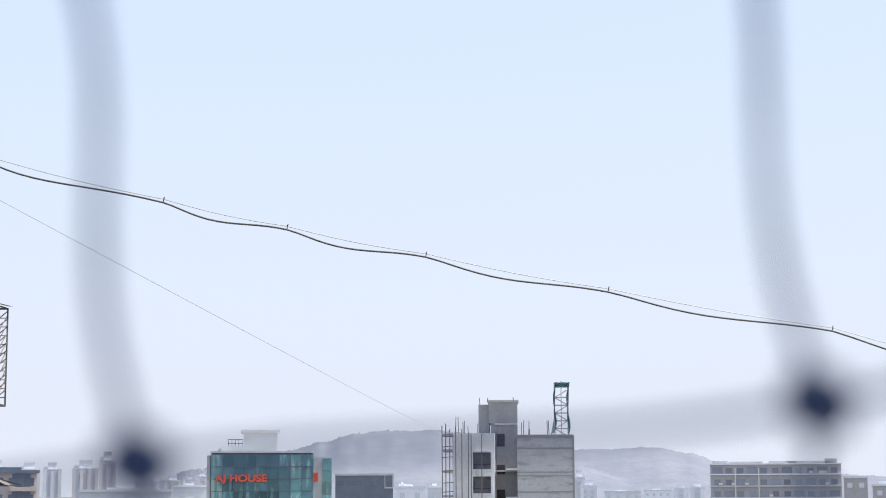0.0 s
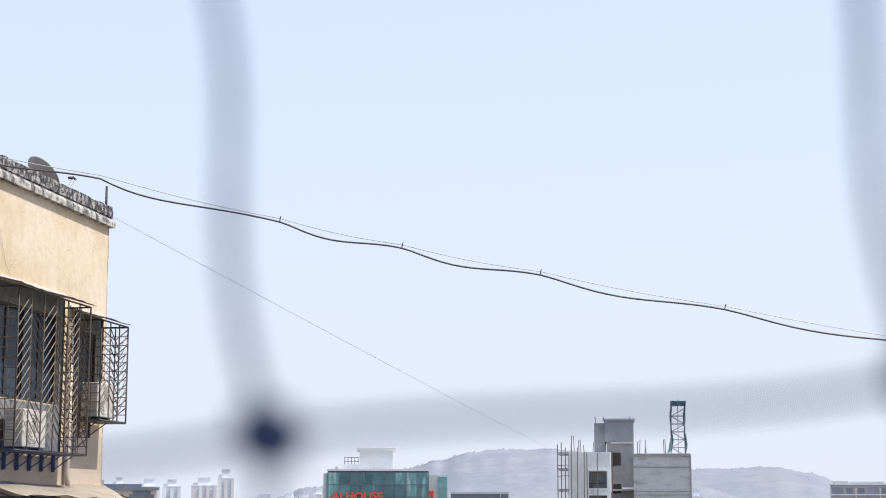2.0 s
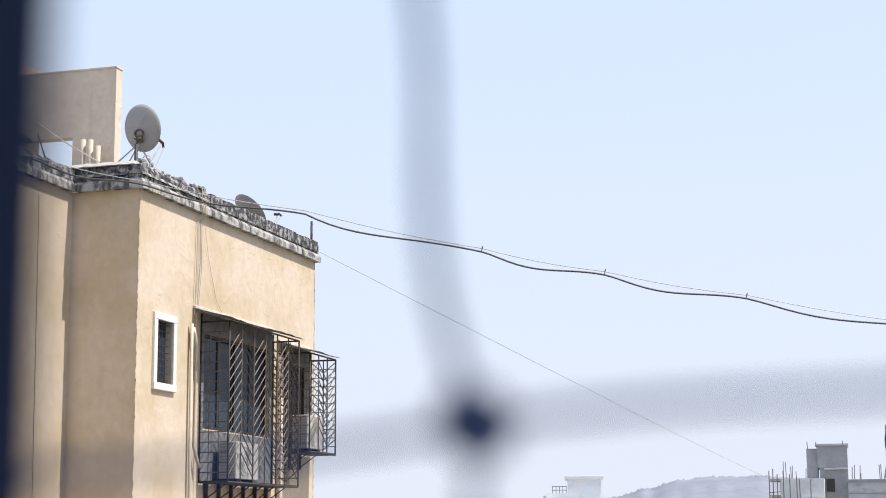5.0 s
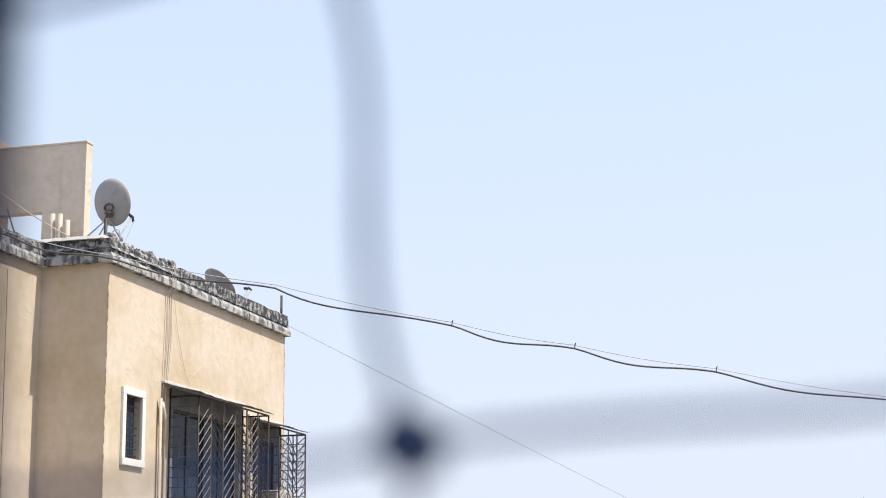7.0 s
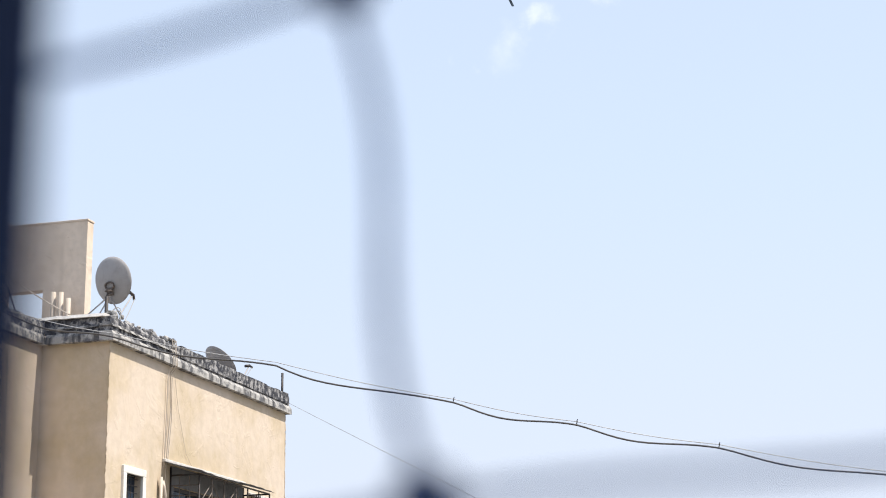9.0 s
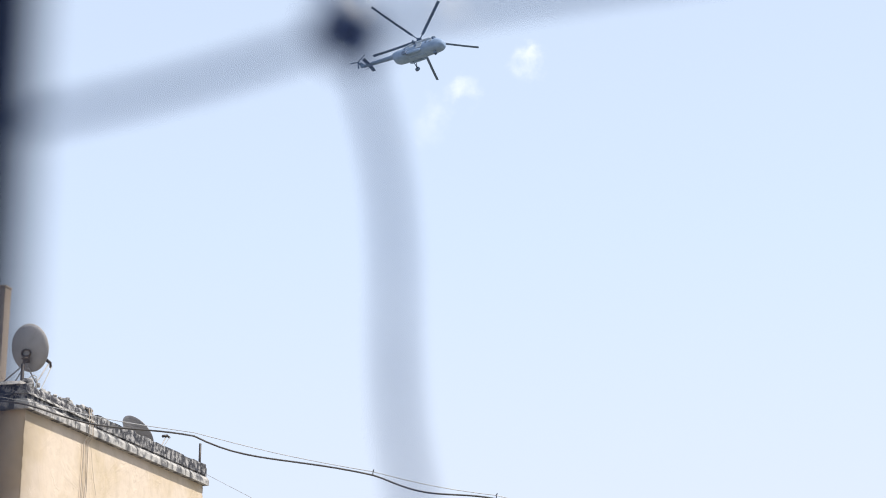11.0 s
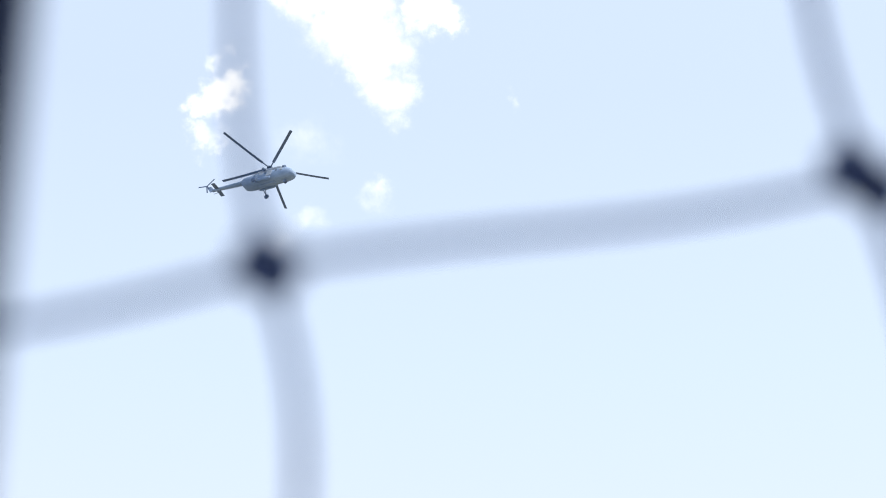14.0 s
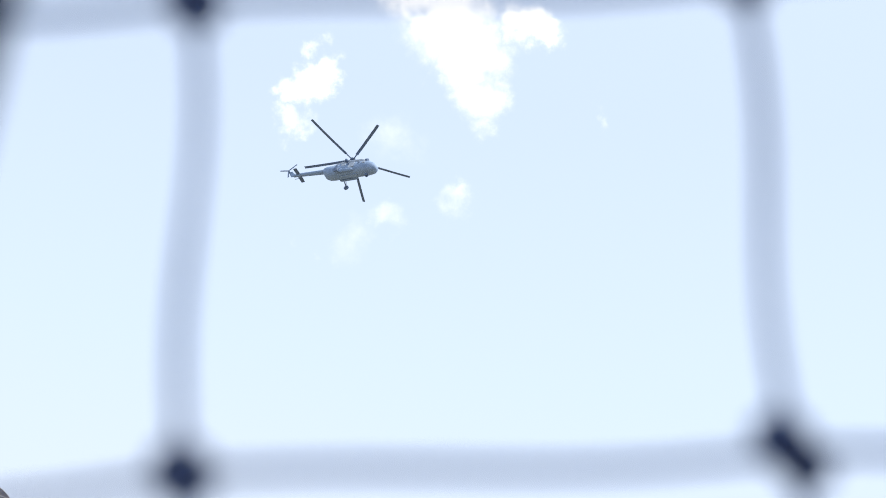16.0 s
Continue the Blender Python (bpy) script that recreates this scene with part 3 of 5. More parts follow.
# ---------------------------------------------------------------- concrete block under construction
def build_construction():
    d = 205.0
    t = thing("unfinished_building", at(12.0, d), "raw grey concrete tower under construction with scaffolding", "building")

    def X(az):
        return d * math.tan(radians(az - 12.0))

    def Z(el):
        return height(el, d)
    # white-rendered front bay
    x0, x1, zt = X(9.95), X(11.35), Z(1.86)
    wx0, wx1 = X(10.62), X(11.22)
    rows = [(Z(0.66), Z(1.22)), (Z(-0.14), Z(0.42)), (Z(-0.94), Z(-0.38))]
    bm = B()
    box(bm, x0, wx0, 0, 8, 0, zt)
    box(bm, wx1, x1, 0, 8, 0, zt)
    zz = zt
    for a, b in rows:
        box(bm, wx0, wx1, 0, 8, b, zz)
        zz = a
    box(bm, wx0, wx1, 0, 8, 0, zz)
    part("rendered_wall", bm, WHITEWASH, t, "grey-white rendered bay")
    for a, b in rows:
        bm = B()
        box(bm, wx0 - 0.2, wx1 + 0.2, -0.15, 0.2, b, b + 0.18)
        box(bm, wx0 - 0.2, wx1 + 0.2, -0.15, 0.2, a - 0.18, a)
        box(bm, wx0 - 0.2, wx0, -0.15, 0.2, a, b)
        box(bm, wx1, wx1 + 0.2, -0.15, 0.2, a, b)
        w = part("window", bm, WHITEWASH, t)
        # backing panel, interior shade painted on
        bm = B()
        box(bm, wx0, wx1, 0.9, 1.0, a, b)
        part("opening_shade", bm, OPENING, w)
        bm = B()
        tube(bm, [(wx0, 0.1, a + 0.55), (wx1, 0.1, a + 0.55)], 0.04, 5)
        tube(bm, [((wx0 + wx1) / 2, 0.1, a), ((wx0 + wx1) / 2, 0.1, b)], 0.05, 5)
        part("window_rail", bm, DARK_STEEL, w)
    # open balcony stack on the far end of the bay
    bx0, bx1 = X(9.6), X(9.95)
    bm = B()
    for z in (zt, Z(1.33), Z(0.62), Z(-0.2)):
        box(bm, bx0, bx1, 0.4, 6, z - 0.25, z)
    box(bm, bx1 - 0.15, bx1, 3, 8, 0, zt)
    part("balcony_slabs", bm, CONCRETE, t)
    # lift tower, its shaded faces painted in the darker concrete
    tx0, tx1 = X(11.15), X(12.13)
    bm = B()
    box(bm, tx0, tx1, 5, 12, Z(2.25), Z(2.98))
    box(bm, X(11.2), tx1, 5.4, 12, 0, Z(2.25))
    part("lift_tower", bm, CONCRETE_DARK, t)
    bm = B()
    box(bm, X(10.78), tx0, 6, 12, Z(1.85), Z(2.9))
    part("tower_return", bm, CONCRETE_DARK, t)
    bm = B()
    box(bm, tx0 - 0.15, tx1 + 0.15, 4.8, 12.2, Z(2.98), Z(2.98) + 0.22)
    part("roof_slab", bm, CONCRETE, t)
    for z in (2.22, 0.62, -0.35):
        bm = B()
        box(bm, X(11.35), X(12.13), 4.6, 5.4, Z(z) - 0.12, Z(z) + 0.08)
        part("slab_edge", bm, CONCRETE, t)
    for z in (0.66, -0.3):
        bm = B()
        box(bm, X(11.72), X(12.12), 2.5, 5.4, Z(z) - 0.1, Z(z) + 0.12)
        part("canopy_slab", bm, WHITEWASH, t)
    # black panels on the tower face, painted as the shade of openings
    for z0, z1 in ((1.45, 1.88), (0.5, 0.82), (-0.4, -0.02)):
        bm = B()
        box(bm, X(11.38), X(11.68), 5.32, 5.5, Z(z0), Z(z1))
        part("opening_shade", bm, DARK_STEEL, t)
    # blank concrete box
    cx0, cx1, ct = X(12.11), X(13.97), Z(1.77)
    bm = B()
    box(bm, cx0, cx1, 1.0, 12, 0, ct)
    part("blank_wall", bm, CONCRETE, t, "blank cast concrete wall with board marks")
    for z in (1.36, 0.56, 0.44, -0.1):
        bm = B()
        box(bm, cx0 - 0.02, cx1 + 0.05, 0.93, 1.05, Z(z) - 0.05, Z(z) + 0.05)
        part("joint_ledge", bm, CONCRETE_DARK, t)
    bm = B()
    box(bm, cx0 - 0.1, cx1 + 0.12, 0.85, 1.2, ct - 0.15, ct + 0.15)
    box(bm, cx1, cx1 + 0.2, 0.9, 3, 0, ct)
    part("coping", bm, CONCRETE_DARK, t)
    # starter bars
    rnd = random.Random(5)
    for a, z in [(12.25, ct), (12.32, ct), (12.5, ct), (12.54, ct), (10.02, zt), (10.12, zt), (10.28, zt), (10.32, zt), (10.45, zt), (10.75, zt), (13.15, ct), (13.2, ct), (10.85, Z(2.9)), (11.1, Z(2.98)), (12.0, Z(2.98))]:
        h = rnd.uniform(0.9, 2.2) * (0.4 if z > zt + 3 else 1.0)
        bm = B()
        tube(bm, [(X(a), 3, z - 0.2), (X(a) + rnd.uniform(-0.1, 0.1), 3, z + h)], 0.05, 5)
        part("starter_bar", bm, BAMBOO, t)
    # scaffold poles in front of the rendered bay
    bm = B()
    box(bm, -0.055, 0.055, -0.055, 0.055, 0, Z(2.1))
    pole = mesh_of("scaffold_pole", bm, BAMBOO)
    for k, a in enumerate((9.63, 9.72, 9.83, 10.08, 10.26, 10.45, 10.6, 10.92, 11.38)):
        lean = (k % 3 - 1) * 0.25
        top_cut = (1.0, 1.01, 0.985, 1.0, 0.985, 0.97, 0.96, 0.96, 0.97)[k]
        share("scaffold_pole", pole, t, Matrix.Translation((X(a), -0.9 if k % 2 else -1.3, 0)) @ pose(0, 0, 0, 0, lean, 0) @ Matrix.Diagonal((1, 1, top_cut, 1)))
    bm = B()
    tube(bm, [(X(9.58), -1.0, 0), (X(9.98), -1.0, 0.1)], 0.05, 5)
    rail = mesh_of("scaffold_rail", bm, BAMBOO)
    for z in (1.75, 1.4, 1.05, 0.6, 0.2, -0.1):
        share("scaffold_rail", rail, t, Matrix.Translation((0, 0, Z(z))))
    # hoist mast wrapped in torn green net
    hx0, hx1, hb, ht = X(13.4), X(13.86), ct, Z(3.6)
    bm = B()
    for x in (hx0, hx1):
        for y in (3, 4.4):
            tube(bm, [(x, y, hb), (x, y, ht)], 0.07, 5)
    z = hb
    k = 0
    while z < ht - 0.9:
        for y in (3, 4.4):
            tube(bm, [(hx0, y, z), (hx1, y, z)], 0.045, 5)
            tube(bm, [(hx0 if k % 2 else hx1, y, z), (hx1 if k % 2 else hx0, y, z + 0.95)], 0.035, 5)
        z += 0.95
        k += 1
    tube(bm, [((hx0 + hx1) / 2, 3.4, hb), ((hx0 + hx1) / 2, 3.4, ht + 0.2)], 0.06, 5)
    part("hoist_mast", bm, CONCRETE, t, "steel lattice hoist mast")
    for name, fx, z0, z1, wid in (("net_wrap", hx0 - 0.08, hb + 0.6, ht, 0.16), ("net_wrap", hx1 - 0.12, hb, ht, 0.22), ("net_wrap", hx0, ht - 0.65, ht, 1.65)):
        bm = B()
        nz, nx = 16, 5
        grid = [[bm.verts.new((fx + wid * i / nx + 0.08 * math.sin(j * 0.9 + i) + (0.1 * math.sin(j * 0.5) if wid < 1 else 0), 2.85 + 0.12 * math.sin(i * 2.1 + j), z0 + (z1 - z0) * j / nz)) for i in range(nx + 1)] for j in range(nz + 1)]
        for j in range(nz):
            for i in range(nx):
                bm.faces.new((grid[j][i], grid[j][i + 1], grid[j + 1][i + 1], grid[j + 1][i]))
        bmesh.ops.solidify(bm, geom=bm.faces[:], thickness=0.03)
        part(name, bm, GREEN_NET, t, "torn green shade net")
    bm = B()
    loft(bm, [[(hx0 - 0.5 + s, 2.9, hb + 0.2 + s * 0.2), (hx0 - 0.1, 2.9, hb + 2.2), (hx0 - 0.05, 3.0, hb + 0.5)] for s in (0, 0.05)], False)
    part("net_flap", bm, GREEN_NET, t)


# ---------------------------------------------------------------- long apartment block
def build_long_block():
    d = 450.0
    a0, a1 = 18.5, 22.73
    w, top = wide(a0, a1, d), height(0.86, d)
    t = thing("apartment_block", at((a0 + a1) / 2, d), "long brown-grey apartment block with white floor bands", "building")
    bm = B()
    box(bm, -w / 2, w / 2, 0, 14, 0, top - 0.7)
    part("wall", bm, APT_WALL, t)
    bm = B()
    box(bm, -w / 2 - 0.2, w / 2 + 0.2, -0.35, 14, top - 0.75, top - 0.45)
    part("eaves", bm, FAR_WALL, t)
    for s in range(6):
        z = top - 3.4 - s * 3.0
        bm = B()
        box(bm, -w / 2 - 0.3, w / 2 + 0.3, -0.5, 0.05, z, z + 0.28)
        part("floor_band", bm, FAR_WALL, t, "white floor band")
    for x in (-w / 2 + 6.4, -w / 2 + 12.4):
        bm = B()
        box(bm, x - 0.16, x + 0.16, -0.45, 0.05, 0, top - 1.6)
        part("downpipe", bm, WHITE_PAINT, t)
    bm = B()
    rnd = random.Random(9)
    for x0, x1, h in ((-w / 2 + 0.6, -w / 2 + 4.5, 0.5), (-w / 2 + 5, -w / 2 + 13.5, 0.35), (-w / 2 + 15, -w / 2 + 22, 0.4), (-3 + 6, 15, 0.45), (w / 2 - 4, w / 2 - 1, 1.0)):
        box(bm, x0, x1, 1, 4, top - 0.45, top - 0.45 + h + 0.15)
    part("roof", bm, APT_WALL, t)
    for wd, ht_, nm in ((1.6, 1.3, "window"), (2.6, 1.5, "window")):
        bm = B()
        box(bm, -wd / 2, wd / 2, -0.12, 0.03, 0, ht_)
        me = mesh_of(nm, bm, APT_GLASS)
        for s in range(6):
            for k in range(11):
                if ((k + s) % 3 == 0) == (wd > 2):
                    share(nm, me, t, Matrix.Translation((-w / 2 + 1.8 + k * (w - 3.6) / 10, 0, top - 2.9 - s * 3.0)))
    bm = B()
    box(bm, -0.5, 0.5, -0.55, 0.0, 0, 0.6)
    me = mesh_of("ac_unit", bm, WHITE_PAINT)
    for k in range(16):
        share("ac_unit", me, t, Matrix.Translation((-w / 2 + rnd.uniform(1, w - 1), 0, top - 3.0 - rnd.randrange(5) * 3.0)))


def build_near_left_block():
    """Flat-roofed block seen past the end of the cream building."""
    d = 330.0
    a0, a1 = -6.2, -3.75
    w, top = wide(a0, a1, d), height(0.72, d)
    t = thing("tan_block", at((a0 + a1) / 2, d), "tan flat-roofed block with dark window bands", "building")
    bm = B()
    box(bm, -w / 2, w / 2, 0, 12, 0, top - 0.8)
    part("wall", bm, BLOCK_TAN, t)
    bm = B()
    box(bm, -w / 2 - 0.5, w / 2 + 0.5, -0.7, 12, top - 0.8, top - 0.3)
    box(bm, -w * 0.2, w * 0.3, 2, 7, top - 0.3, top + 0.3)
    part("roof", bm, SLATE, t, "dark roof slab")
    # open bay at one end, its shade painted as a slate panel, with balconies
    bm = B()
    box(bm, w * 0.18, w * 0.42, -0.08, 0.02, 0, top - 1.0)
    part("shade_panel", bm, SLATE, t, "slate panel painted as the shade of a balcony bay")
    for s in range(3):
        bm = B()
        box(bm, w * 0.16, w * 0.5, -1.1, 0, top - 4.2 - s * 3.1, top - 3.4 - s * 3.1)
        part("balcony", bm, BLOCK_TAN, t)
    bm = B()
    box(bm, -w * 0.45, -w * 0.2, 3, 6, top - 0.3, top + 1.1)
    part("stair_head", bm, BLOCK_TAN, t)
    bm = B()
    box(bm, -0.9, 0.9, -0.1, 0.04, 0, 1.5)
    me = mesh_of("window", bm, BLOCK_GLASS)
    for s in range(3):
        for k in range(5):
            share("window", me, t, Matrix.Translation((-w / 2 + 1.4 + k * (w - 2.8) / 4, 0, top - 3.2 - s * 3.1)))


# ---------------------------------------------------------------- the cream building next door
# local axes: x along its long face (away), y into the building, z up
CORNER = (-4.587, 22.538)
HOUSE = pose(CORNER[0], CORNER[1], 0, 0, 0, 90 - 15.61)
SOFFIT, RIM = 22.72, 23.06
LONG = 6.58
WING = 1.02


def on_house(x, y, z, rz=0.0):
    return HOUSE @ pose(x, y, z, 0, 0, rz)


def rough_strip(bm, x0, x1, y0, y1, z0, z1, step, amp, seed, axis="x"):
    """A hand-plastered ledge with an uneven top and worn edges."""
    a0, a1 = (x0, x1) if axis == "x" else (y0, y1)
    n = max(2, int((a1 - a0) / step))
    secs = []
    for i in range(n + 1):
        a = a0 + (a1 - a0) * i / n
        e = [noise.noise(Vector((a * 7, k * 3.7, seed))) * amp for k in range(6)]
        lo, hi = (y0, y1) if axis == "x" else (x0, x1)
        ring = [(lo + e[0] * 0.5, z0), (hi, z0), (hi, z1 + e[1]), ((lo + hi) / 2, z1 + e[2] + amp * 0.3), (lo + 0.03 + e[3] * 0.6, z1 + e[4]), (lo + e[5] * 0.6, z1 - 0.05 + e[4])]
        secs.append([(a, q, z) if axis == "x" else (q, a, z) for q, z in ring])
    loft(bm, secs, False)


def build_house():
    t = thing("apartment_house", HOUSE, "cream plastered apartment house with mould-stained parapet", "building")
    # long wall with real openings
    holes = [(0.57, 1.07, 20.12, 20.99), (2.13, 4.62, 19.58, 20.98), (5.35, 6.25, 19.75, 20.85), (0.57, 1.07, 17.1, 18.06), (2.13, 4.55, 16.75, 18.0)]
    xs = sorted({0.0, LONG, *[h[0] for h in holes], *[h[1] for h in holes]})
    zs = sorted({0.0, SOFFIT, *[h[2] for h in holes], *[h[3] for h in holes]})
    bm = B()
    for xa, xb in zip(xs, xs[1:]):
        run = None
        for za, zb in zip(zs, zs[1:]):
            cx, cz = (xa + xb) / 2, (za + zb) / 2
            solid = not any(h[0] < cx < h[1] and h[2] < cz < h[3] for h in holes)
            if solid:
                run = (run[0], zb) if run else (za, zb)
            if (not solid or zb == zs[-1]) and run:
                box(bm, xa, xb, 0, 0.23, run[0], run[1])
                run = None
    bmesh.ops.remove_doubles(bm, verts=bm.verts, dist=1e-4)
    part("long_wall", bm, PLASTER, t, "cream plaster wall with faint stains")
    bm = B()
    box(bm, 0, 0.23, 0.23, WING, 0, SOFFIT)
    part("return_wall", bm, PLASTER, t)
    bm = B()
    box(bm, -7.0, 0.23, WING, WING + 0.23, 0, SOFFIT)
    part("wing_wall", bm, PLASTER, t)
    bm = B()
    box(bm, LONG - 0.23, LONG, 0.23, 9, 0, SOFFIT)
    box(bm, -7, LONG, 9, 9.23, 0, SOFFIT)
    box(bm, -7.0, -6.77, WING + 0.23, 9, 0, SOFFIT)
    part("rear_wall", bm, PLASTER, t)
    bm = B()
    box(bm, 0.23, LONG - 0.23, 0.23, 9, SOFFIT - 0.15, SOFFIT - 0.004)
    box(bm, -6.77, 0.23, WING + 0.23, 9, SOFFIT - 0.15, SOFFIT - 0.004)
    part("roof", bm, CEMENT_PALE, t)
    bm = B()
    box(bm, 0.3, LONG - 0.3, 0.9, 1.0, 16, 22)
    part("inner_partition", bm, CONCRETE_DARK, t)
    # cornice: white drip band below, stained rim above
    bm = B()
    rough_strip(bm, -0.09, LONG + 0.08, -0.09, 0.2, SOFFIT - 0.01, SOFFIT + 0.125, 0.07, 0.005, 1.0)
    rough_strip(bm, -0.09, 0.2, 0.2, WING - 0.09, SOFFIT - 0.01, SOFFIT + 0.125, 0.07, 0.005, 2.0, "y")
    rough_strip(bm, -7.0, -0.09, WING - 0.09, WING + 0.22, SOFFIT - 0.01, SOFFIT + 0.125, 0.07, 0.005, 3.0)
    rough_strip(bm, -0.075, 0.15, 0.15, WING - 0.08, SOFFIT + 0.2, SOFFIT + 0.235, 0.07, 0.004, 8.0, "y")
    rough_strip(bm, -0.075, 2.1, -0.075, 0.15, SOFFIT + 0.2, SOFFIT + 0.235, 0.07, 0.006, 9.0)
    part("cornice", bm, CEMENT_PALE, t, "pale cornice band streaked with mould")
    bm = B()
    rough_strip(bm, -0.05, LONG + 0.06, -0.05, 0.2, SOFFIT + 0.125, RIM - 0.01, 0.05, 0.018, 4.0)
    rough_strip(bm, -0.05, 0.2, 0.2, WING - 0.05, SOFFIT + 0.125, RIM + 0.02, 0.09, 0.012, 5.0, "y")
    rough_strip(bm, -7.0, -0.05, WING - 0.05, WING + 0.22, SOFFIT + 0.125, RIM - 0.02, 0.09, 0.03, 6.0)
    part("parapet", bm, CEMENT, t, "parapet black with mould over grey cement")
    bm = B()
    rough_strip(bm, -0.1, 0.42, 0.06, WING + 0.5, RIM - 0.01, RIM + 0.035, 0.06, 0.012, 12.0, "y")
    part("coping_slab", bm, SLAB_PALE, t, "pale slab on the parapet corner")
    # crumbled mortar lumps near the corner
    rnd = random.Random(3)
    bm = B()
    for k in range(46):
        x = rnd.uniform(0.05, 2.1)
        s = rnd.uniform(0.03, 0.075) * (1.1 - 0.3 * x / 2)
        m = Matrix.Translation((x, rnd.uniform(-0.02, 0.14), RIM + rnd.uniform(-0.06, 0.05))) @ pose(0, 0, 0, rnd.uniform(0, 90), rnd.uniform(0, 90), rnd.uniform(0, 90))
        g = bmesh.ops.create_icosphere(bm, subdivisions=1, radius=s, matrix=m)
        for v in g["verts"]:
            v.co += Vector((noise.noise(v.co * 9), noise.noise(v.co * 9 + Vector((3, 0, 0))), noise.noise(v.co * 9 + Vector((0, 5, 0))))) * s * 0.6
    tagged(part("mortar_lumps", bm, CEMENT_PALE, t, "crumbled grey mortar on the parapet"), kind="stuff")
    # coping blocks along the outer part of the rim
    for k in range(22):
        x = 2.15 + k * 0.2
        bm = B()
        box(bm, x + 0.001, x + 0.199, -0.068 - rnd.uniform(0, 0.004), 0.0, SOFFIT + 0.15 + rnd.uniform(-0.006, 0.006), RIM - 0.012 + rnd.uniform(-0.012, 0.012), 0.004)
        part("coping_block", bm, CEMENT, t)
    # small bathroom windows
    for z0, z1 in ((20.12, 20.99), (17.1, 18.06)):
        x0, x1 = 0.57, 1.07
        bm = B()
        f = 0.1
        box(bm, x0 - f, x1 + f, -0.04, 0.06, z1, z1 + f, 0.008)
        box(bm, x0 - f, x1 + f, -0.05, 0.06, z0 - f, z0, 0.008)
        box(bm, x0 - f, x0, -0.04, 0.06, z0, z1, 0.008)
        box(bm, x1, x1 + f, -0.04, 0.06, z0, z1, 0.008)
        w = part("window", bm, WHITE_PAINT, t, "small window in a white surround")
        bm = B()
        box(bm, x0, x1, 0.1, 0.115, z0, z1)
        part("pane", bm, DARK_GLASS, w)
        bm = B()
        box(bm, (x0 + x1) / 2 - 0.018, (x0 + x1) / 2 + 0.018, 0.07, 0.1, z0, z1)
        box(bm, x0, x1, 0.06, 0.1, z0, z0 + 0.04)
        for k in range(9):
            tube(bm, [(x0, 0.05, z0 + 0.06 + k * (z1 - z0 - 0.1) / 8), (x1, 0.05, z0 + 0.06 + k * (z1 - z0 - 0.1) / 8)], 0.006, 5)
        for k in range(4):
            tube(bm, [(x0 + 0.1 + k * 0.1, 0.05, z0), (x0 + 0.1 + k * 0.1, 0.05, z1)], 0.006, 5)
        part("sash", bm, DARK_STEEL, w)
    # sliding windows behind the cages
    for x0, x1, z0, z1, n in ((2.13, 4.62, 19.58, 20.98, 4), (5.35, 6.25, 19.75, 20.85, 2), (2.13, 4.55, 16.75, 18.0, 4)):
        bm = B()
        for a, b in ((x0, x0 + 0.05), (x1 - 0.05, x1)):
            box(bm, a, b, 0.04, 0.14, z0, z1)
        box(bm, x0, x1, 0.04, 0.14, z1 - 0.05, z1)
        box(bm, x0, x1, 0.04, 0.14, z0, z0 + 0.05)
        w = part("window", bm, DARK_STEEL, t, "dark sliding window")
        for k in range(n):
            a = x0 + 0.05 + k * (x1 - x0 - 0.1) / n
            b = a + (x1 - x0 - 0.1) / n
            bm = B()
            y = 0.07 + 0.03 * (k % 2)
            box(bm, a, b, y, y + 0.008, z0 + 0.05, z1 - 0.05)
            pn = part("pane", bm, DARK_GLASS, w)
            bm = B()
            box(bm, a, a + 0.035, y - 0.015, y + 0.02, z0 + 0.05, z1 - 0.05)
            box(bm, b - 0.035, b, y - 0.015, y + 0.02, z0 + 0.05, z1 - 0.05)
            part("stile", bm, DARK_STEEL, pn)
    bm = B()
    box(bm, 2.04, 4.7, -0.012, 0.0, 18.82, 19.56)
    part("spandrel", bm, SURROUND, t, "grey cement panel under the window, darkened for cage shade")
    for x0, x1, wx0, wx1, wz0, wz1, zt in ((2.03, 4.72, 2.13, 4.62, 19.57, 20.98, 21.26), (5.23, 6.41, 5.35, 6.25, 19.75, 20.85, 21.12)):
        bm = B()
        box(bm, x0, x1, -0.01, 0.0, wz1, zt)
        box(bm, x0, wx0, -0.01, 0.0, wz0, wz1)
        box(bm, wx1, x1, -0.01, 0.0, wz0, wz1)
        part("window_surround", bm, SURROUND, t, "grey cement round the caged window, darkened for cage shade")
    # ragged plaster arrises
    for x, y, seed in ((0.0, 0.0, 21.0), (LONG, 0.0, 23.0)):
        bm = B()
        pts = []
        for k in range(160):
            z = 14.0 + (SOFFIT - 14.02) * k / 159
            pts.append((x + 0.009 * noise.noise(Vector((z * 6, 0, seed))), y + 0.009 * noise.noise(Vector((z * 6, 4, seed))), z))
        tube(bm, pts, 0.011, 6)
        part("arris", bm, PLASTER, t, "worn plaster corner edge")
    # services on the wall
    bm = B()
    tube(bm, [(1.66, -0.06, 21.0), (1.66, -0.08, 20.9), (1.72, -0.08, 20.75), (1.73, -0.06, 20.4), (1.73, -0.06, 19.3), (1.8, -0.07, 19.15), (1.86, -0.09, 19.0)], 0.024, 8)
    part("ac_hose", bm, PVC, t, "lagged pale hose")
    bm = B()
    tube(bm, [(1.62, -0.05, 21.05), (1.64, -0.05, 16)], 0.025, 8)
    part("conduit", bm, PVC, t, "cream conduit")
